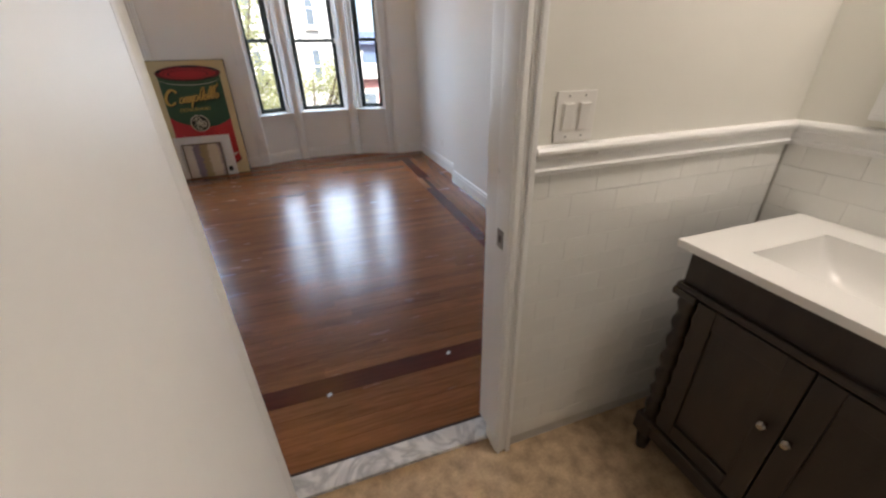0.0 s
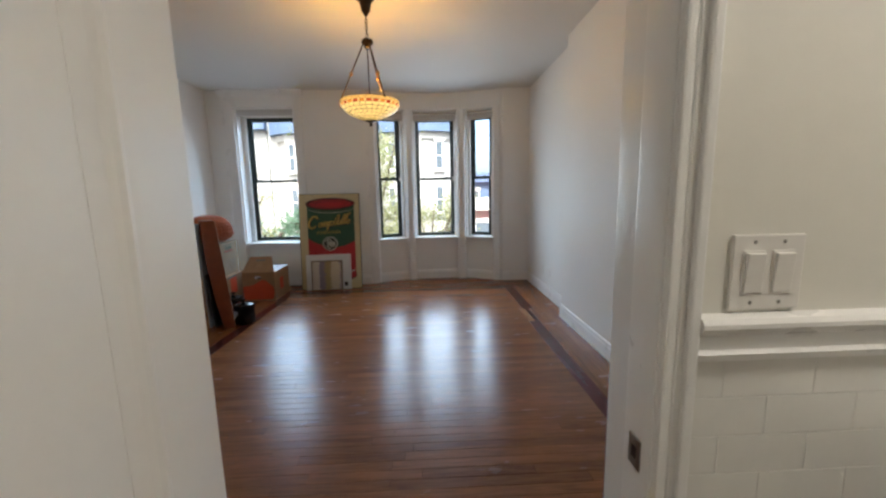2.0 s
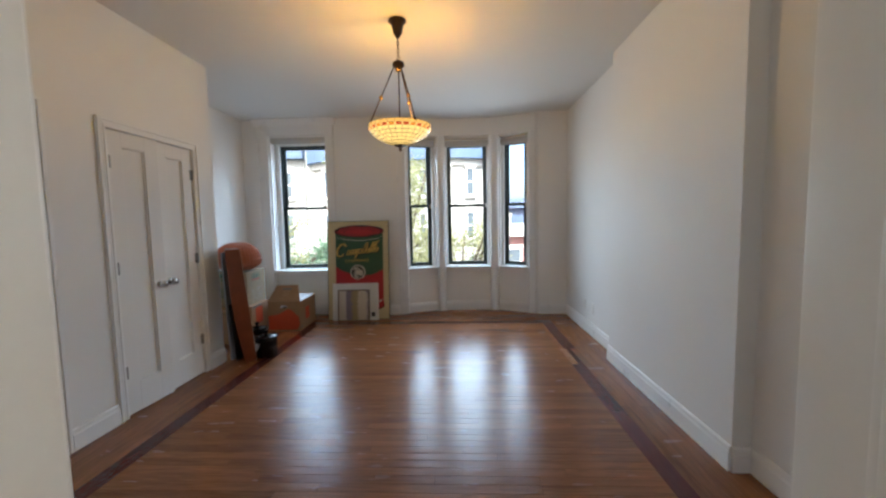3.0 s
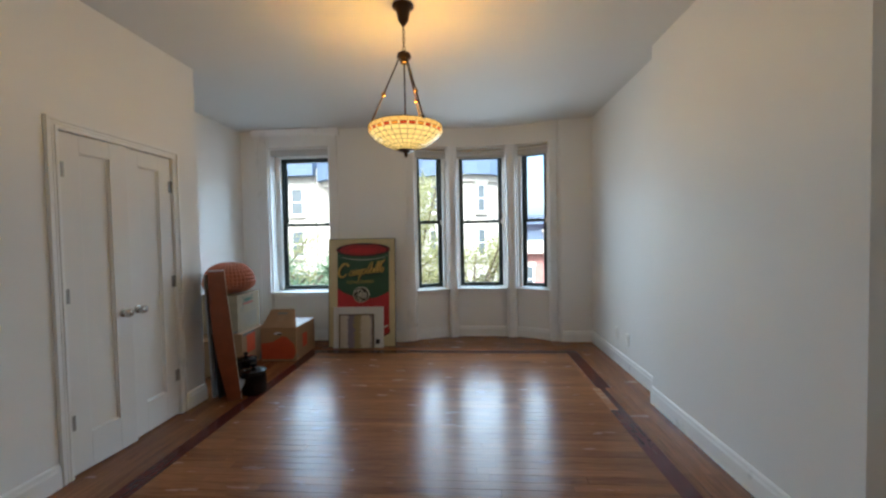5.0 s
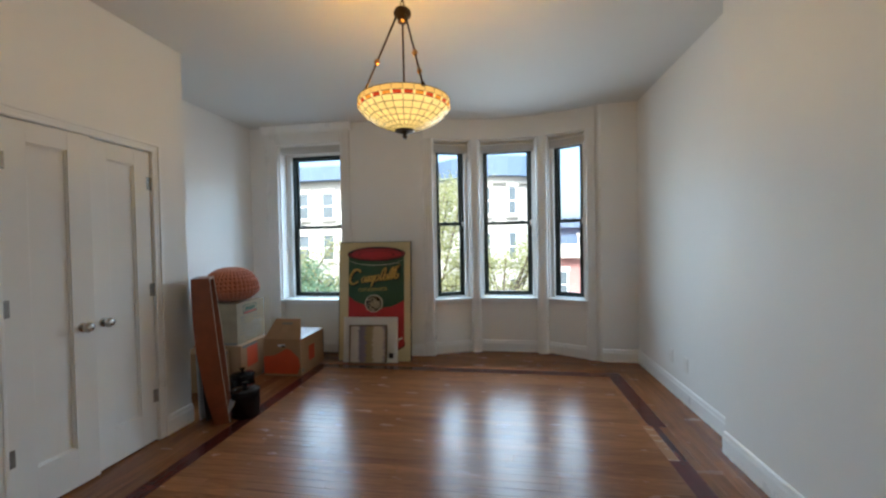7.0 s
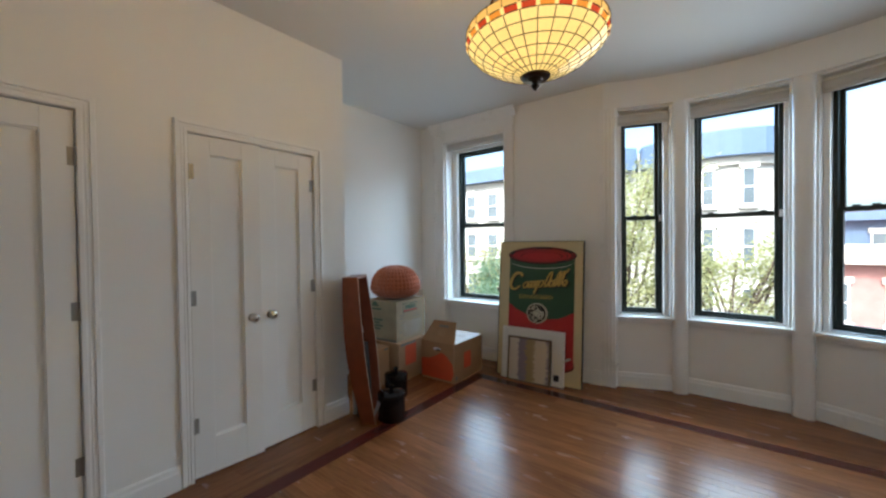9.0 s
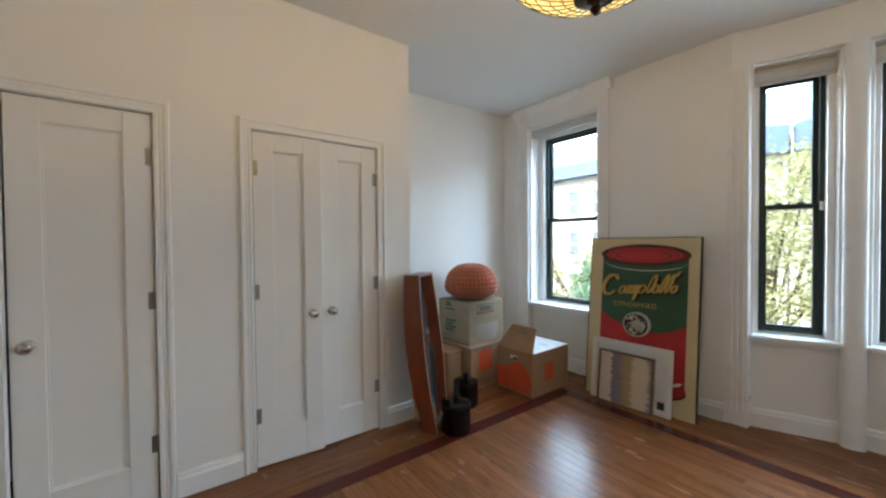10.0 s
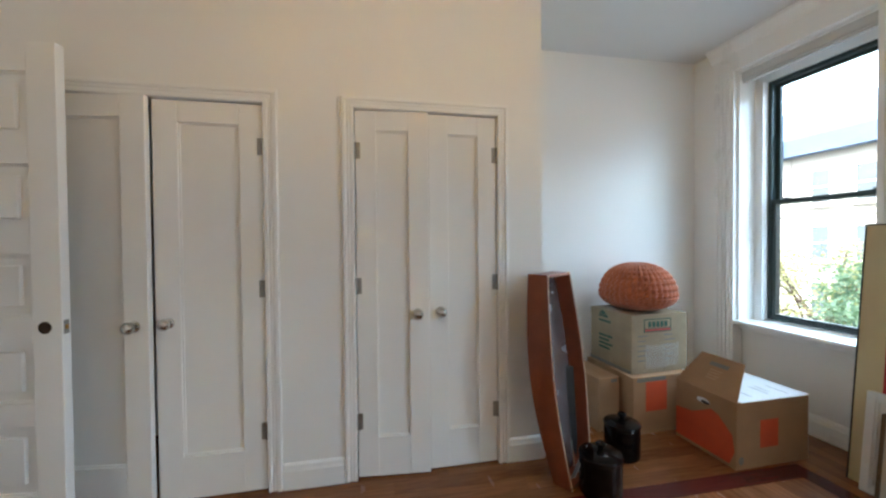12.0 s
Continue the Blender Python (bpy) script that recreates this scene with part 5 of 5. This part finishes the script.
BARK = material("bark", (0.09, 0.065, 0.045), 0.9, vary=0.3, scale=8, fine=40, bump=0.6)
GROUND = -6.6
setting("ground", box_bm(-400, 400, 6.95, 1500, GROUND - 0.5, GROUND), ASPH, "grey asphalt street", "ground")
setting("pavement", box_bm(-60, 60, 7.0, 11.5, GROUND, GROUND + 0.15), PAVE, "concrete pavement with a kerb", "pavement")
setting("pavement", box_bm(-60, 60, 21.0, 26.2, GROUND, GROUND + 0.15), PAVE, "concrete pavement with a kerb", "pavement")


def house_window(parent, m, w, h):
    fr = part("window", open_frame(w, h, 0.07, 0.10, TRIM, 0.0), TRIM, parent, m=m)
    part("pane", box_bm(0.07, w - 0.07, 0.05, 0.07, 0.07, h - 0.07), DARKPANE, fr)
    part("meeting_rail", box_bm(0.07, w - 0.07, 0.02, 0.06, h / 2 - 0.03, h / 2 + 0.03), TRIM, fr)
    part("sill", box_bm(-0.12, w + 0.12, -0.12, 0.10, -0.16, 0.0), STONE, fr)
    part("lintel", box_bm(-0.12, w + 0.12, -0.05, 0.10, h, h + 0.28), STONE, fr)


def row_house(x0, width, top, wall_mat, cornice_mat, label, bow=True, y=26.0, storeys=4):
    """A row house whose front looks to -y; a three-sided bow over most of its width."""
    hs = thing("row_house", label, "house", pose(x0, y, GROUND), "row houses")
    h = top - GROUND
    part("wall", box_bm(0, width, 0, 9.0, 0, h), wall_mat, hs)
    faces = []
    if bow:
        n, bw, depth = 7, width * 0.86, 1.15
        b0 = width * 0.10
        pts = [(b0 + bw * i / n, -depth * math.sin(math.pi * i / n) ** 0.7) for i in range(n + 1)]
        pts = [(x, -0.0 if i in (0, n) else yy) for i, (x, yy) in enumerate(pts)]
        part("bow_front", add_prism(bm_new(), pts + [(b0 + bw, 0.3), (b0, 0.3)], 0, h - 0.05), wall_mat, hs)
        for i in (1, 3, 5):
            (ax, ay), (bx, by) = pts[i], pts[i + 1]
            faces.append((ax, ay, bx, by))
        big = [(b0 - 0.35 + (bw + 0.7) * i / n, (yy - 0.45)) for i, (x, yy) in enumerate(pts)]
        part("cornice", add_prism(bm_new(), big + [(width + 0.0, 0.3), (0.0, 0.3)], h - 0.95, h + 0.25), cornice_mat, hs, "blue-grey projecting cornice")
        mid = [(b0 - 0.12 + (bw + 0.24) * i / n, (yy - 0.16)) for i, (x, yy) in enumerate(pts)]
        part("frieze", add_prism(bm_new(), mid + [(b0 + bw, 0.3), (b0, 0.3)], h - 1.35, h - 0.95), wall_mat, hs)
    else:
        for k in range(3):
            ax = width * (0.12 + 0.29 * k)
            faces.append((ax, 0, ax + width * 0.2, 0))
        part("cornice", box_bm(-0.1, width + 0.1, -0.55, 0.2, h - 0.7, h + 0.2), cornice_mat, hs, "projecting cornice")
    st = (h - 1.6) / storeys
    for k in range(storeys):
        z = 1.0 + st * k
        part("string_course", box_bm(0, width, -0.08, 0.0, z - 0.42, z - 0.26), wall_mat, hs)
        for ax, ay, bx, by in faces:
            d = Vector((bx - ax, by - ay))
            ang = math.degrees(math.atan2(d.y, d.x))
            ww = min(1.15, d.length * 0.72)
            c = Vector((ax, ay)) + d * 0.5 - d.normalized() * ww / 2
            nrm = Vector((d.y, -d.x)).normalized()
            house_window(hs, pose(c.x + nrm.x * 0.095, c.y + nrm.y * 0.095, z + 0.15, 0, 0, ang), ww, min(2.1, st * 0.62))
    return hs


house = row_house(-3.35, 6.15, 6.25, STONE, SLATE, "pale limestone bow-fronted row house with a slate cornice")
copy_thing(house, pose(-9.6, 26.0, GROUND))
plain = row_house(-15.9, 6.2, 6.4, STONE, SLATE, "pale flat-fronted stone row house with a slate cornice", False)
for k in range(1, 4):
    copy_thing(plain, pose(-15.9 - 6.25 * k, 26.0, GROUND))
row_house(2.9, 7.5, 0.9, BRICK, STONE, "low red brick house across the street", False, 27.5, 2)
row_house(2.8, 11.0, 3.2, SLATE, SLATE, "blue-grey house beyond the brick one", False, 38.0, 3)
row_house(12.0, 7.0, 6.0, BRICK, SLATE, "red brick row house across the street", False, 27.5, 4)


def tree(x, y, height, crown_z, rad, squash, leaves, seed, label, tone):
    t = thing("street_tree", label, "tree", pose(x, y, GROUND + 0.15))
    rnd = random.Random(seed)
    base = GROUND + 0.15
    bm = bm_new()
    add_tube(bm, [(0, 0, 0), (0.05, 0.02, height * 0.25), (0.0, 0.05, height * 0.5), (0.1, 0.0, height * 0.72)], 0.16, 10)
    ends = []
    for k in range(17):
        a = rnd.uniform(0, 6.28)
        z0 = height * rnd.uniform(0.35, 0.7)
        reach = rad * rnd.uniform(0.6, 1.0)
        z1 = crown_z - base + rad * squash * rnd.uniform(-0.75, 0.85)
        p1 = Vector((reach * 0.5 * math.cos(a), reach * 0.5 * math.sin(a), (z0 + z1) / 2 + 0.2))
        p2 = Vector((reach * math.cos(a), reach * math.sin(a), z1))
        add_tube(bm, [(0.03, 0.03, z0), p1, p2], 0.035, 6)
        ends += [p2, p1.lerp(p2, 0.5), p1.lerp(p2, 0.75)]
    part("trunk", bm, BARK, t)
    verts, faces = [], []
    for i in range(leaves):
        e = rnd.choice(ends)
        sp = rad * 0.19
        c = e + Vector((rnd.gauss(0, sp), rnd.gauss(0, sp), rnd.gauss(0, sp * 0.6)))
        s = rnd.uniform(0.035, 0.075)
        n1 = Vector((rnd.uniform(-1, 1), rnd.uniform(-1, 1), rnd.uniform(-0.6, 0.6))).normalized()
        n2 = n1.cross(Vector((rnd.uniform(-1, 1), rnd.uniform(-1, 1), rnd.uniform(-1, 1)))).normalized()
        k = len(verts)
        verts += [c - n1 * s, c + n2 * s * 0.5, c + n1 * s, c - n2 * s * 0.5]
        faces.append((k, k + 1, k + 2, k + 3))
    me = bpy.data.meshes.new("crown")
    me.from_pydata(verts, [], faces)
    me.materials.append(tone)
    ob = new("crown", me)
    ob.parent = t
    tagged(ob, "sparse light green leaves", kind="stuff")
    return t


def leaf_material(name, base):
    m = material(name, base, 0.6, vary=0.4, scale=0.8, fine=3, bump=0.0)
    m.node_tree.nodes["Principled BSDF"].inputs["Subsurface Weight"].default_value = 0.0
    n, l = m.node_tree.nodes, m.node_tree.links
    tr, mx = n.new("ShaderNodeBsdfTranslucent"), n.new("ShaderNodeMixShader")
    tr.inputs[0].default_value = (base[0] * 1.4, base[1] * 1.4, base[2] * 0.9, 1)
    mx.inputs[0].default_value = 0.4
    out = n["Material Output"]
    l.new(n["Principled BSDF"].outputs[0], mx.inputs[1])
    l.new(tr.outputs[0], mx.inputs[2])
    l.new(mx.outputs[0], out.inputs[0])
    return m


LEAF = leaf_material("leaf_green", (0.235, 0.235, 0.12))
LEAFB = leaf_material("leaf_blue_green", (0.11, 0.17, 0.11))
tree(-1.95, 15.4, 9.8, 1.5, 2.0, 1.35, 15000, 5, "street tree with sparse yellow-green leaves", LEAF)
tree(0.75, 16.4, 8.0, 0.1, 1.75, 0.85, 8000, 8, "street tree with sparse yellow-green leaves", LEAF)
tree(-5.5, 15.0, 8.4, 0.1, 1.6, 1.0, 9500, 11, "street tree with blue-green leaves", LEAFB)
tree(-7.7, 16.0, 8.4, 0.1, 2.0, 0.9, 9500, 14, "street tree with sparse yellow-green leaves", LEAF)

# ---- pieces: floorboards ----
BOARD_MESH = {}


def board(x0, x1, y0, y1, mat, name="plank", top=0.0, parent=None):
    w, d = round(x1 - x0, 3), round(y1 - y0, 3)
    key = (w, d, mat.name)
    if key not in BOARD_MESH:
        b = bm_new()
        g = 0.00025
        lo = [b.verts.new((x, y, -0.02)) for x, y in ((g, g), (w - g, g), (w - g, d - g), (g, d - g))]
        md = [b.verts.new((x, y, -0.0005)) for x, y in ((g, g), (w - g, g), (w - g, d - g), (g, d - g))]
        e = g + 0.0005
        hi = [b.verts.new((x, y, 0)) for x, y in ((e, e), (w - e, e), (w - e, d - e), (e, d - e))]
        for r0, r1 in ((lo, md), (md, hi)):
            for i in range(4):
                j = (i + 1) % 4
                b.faces.new((r0[i], r0[j], r1[j], r1[i]))
        b.faces.new(hi)
        BOARD_MESH[key] = mesh_of(name, b, mat)
    ob = new(name, BOARD_MESH[key])
    ob.parent = parent or floor
    ob.location = (x0, y0, top)
    return ob


FX0, FX1, FY0, FY1 = -1.255, 1.69, 1.88, 5.87
rnd = random.Random(21)
n_rows = 62
pitch = (FY1 - FY0) / n_rows
for i in range(n_rows):
    y0 = FY0 + pitch * i
    x = FX0
    first = True
    while x < FX1 - 1e-4:
        ln = rnd.choice((0.55, 0.75, 0.95, 1.15, 1.35)) * (rnd.choice((0.4, 0.7, 1.0)) if first else 1)
        first = False
        x1 = FX1 if x + ln > FX1 - 0.25 else round(x + ln, 2)
        board(x, x1, y0, y0 + pitch, FIELD)
        x = x1

# inlaid border and the margin boards outside it
board(-1.365, 1.80, 1.77, 1.88, STRIPX, "inlay_strip")
board(-1.365, 1.855, 5.87, 5.975, STRIPX, "inlay_strip")
board(-1.365, -1.255, 1.88, 5.87, STRIPY, "inlay_strip")
board(1.69, 1.80, 1.88, 4.45, STRIPY, "inlay_strip")
board(1.69, 1.755, 4.45, 4.88, PATCHW, "patch_board")
board(1.755, 1.80, 4.45, 4.88, STRIPY, "inlay_strip")
board(1.69, 1.735, 4.88, 5.87, FIELD, "patch_board")
board(1.735, 1.855, 4.88, 5.87, STRIPY, "inlay_strip")


def margin(x0, x1, y0, y1, along, mat, w=0.082):
    if along == "y":
        n = max(1, round((x1 - x0) / w))
        for i in range(n):
            y = y0
            while y < y1 - 1e-4:
                ye = min(y1, round(y + rnd.choice((0.8, 1.1, 1.5, 1.9)), 2))
                ye = y1 if y1 - ye < 0.3 else ye
                board(x0 + (x1 - x0) * i / n, x0 + (x1 - x0) * (i + 1) / n, y, ye, mat)
                y = ye
    else:
        n = max(1, round((y1 - y0) / w))
        for i in range(n):
            x = x0
            while x < x1 - 1e-4:
                xe = min(x1, round(x + rnd.choice((0.8, 1.1, 1.5, 1.9)), 2))
                xe = x1 if x1 - xe < 0.3 else xe
                board(x, xe, y0 + (y1 - y0) * i / n, y0 + (y1 - y0) * (i + 1) / n, mat)
                x = xe


margin(-2.0, 2.25, 1.445, 1.77, "x", FIELD)
margin(-2.56, 2.25, 5.975, 7.0, "x", FIELD)
margin(-2.56, -1.365, 1.77, 5.975, "y", MARGIN, 0.10)
margin(1.80, 1.855, 1.77, 4.88, "y", MARGIN)
margin(1.855, 2.25, 1.77, 5.975, "y", MARGIN)

# ---- pieces: wall tiles ----
tile_back = setting("wall_tile_bed", box_bm(RAILX, BATHE, BATHN - 0.003, BATHN - 0.0005, 0.0, 1.066), GROUT, "white subway tile dado", "tiled wall")
tile_back2 = setting("wall_tile_bed", box_bm(BATHE - 0.003, BATHE - 0.0005, BATHS, BATHN - 0.004, 0.0, 1.07), GROUT, "white subway tile dado", "tiled wall")
TILE_MESH = {}


def tile(parent, u0, u1, z0, z1, m):
    key = round(u1 - u0, 3)
    if key not in TILE_MESH:
        TILE_MESH[key] = mesh_of("tile", box_bm(0.0005, key - 0.0005, -0.004, 0, 0.0005, 0.0675, 0.001), TILE)
    ob = new("tile", TILE_MESH[key])
    ob.parent = parent
    ob.matrix_local = m @ pose(u0, 0, z0)
    return ob


TP, TW = 0.068, 0.152
zt = 1.071
for m, parent, length, stop in ((pose(RAILX, BATHN - 0.003, 0), tile_back, BATHE - RAILX - 0.012, 0), (pose(BATHE - 0.003, BATHN - 0.012, 0, 0, 0, -90), tile_back2, 1.1, 0)):
    for r in range(15):
        z0 = zt - TP * (r + 1)
        u = 0.0
        nxt = 0.055 if r % 2 == 0 else 0.131
        while u < length - 0.004:
            u1 = min(length, nxt)
            if u1 - u > 0.01:
                tile(parent, u, round(u1, 3), z0, z0 + TP, m)
            u, nxt = u1, u1 + TW
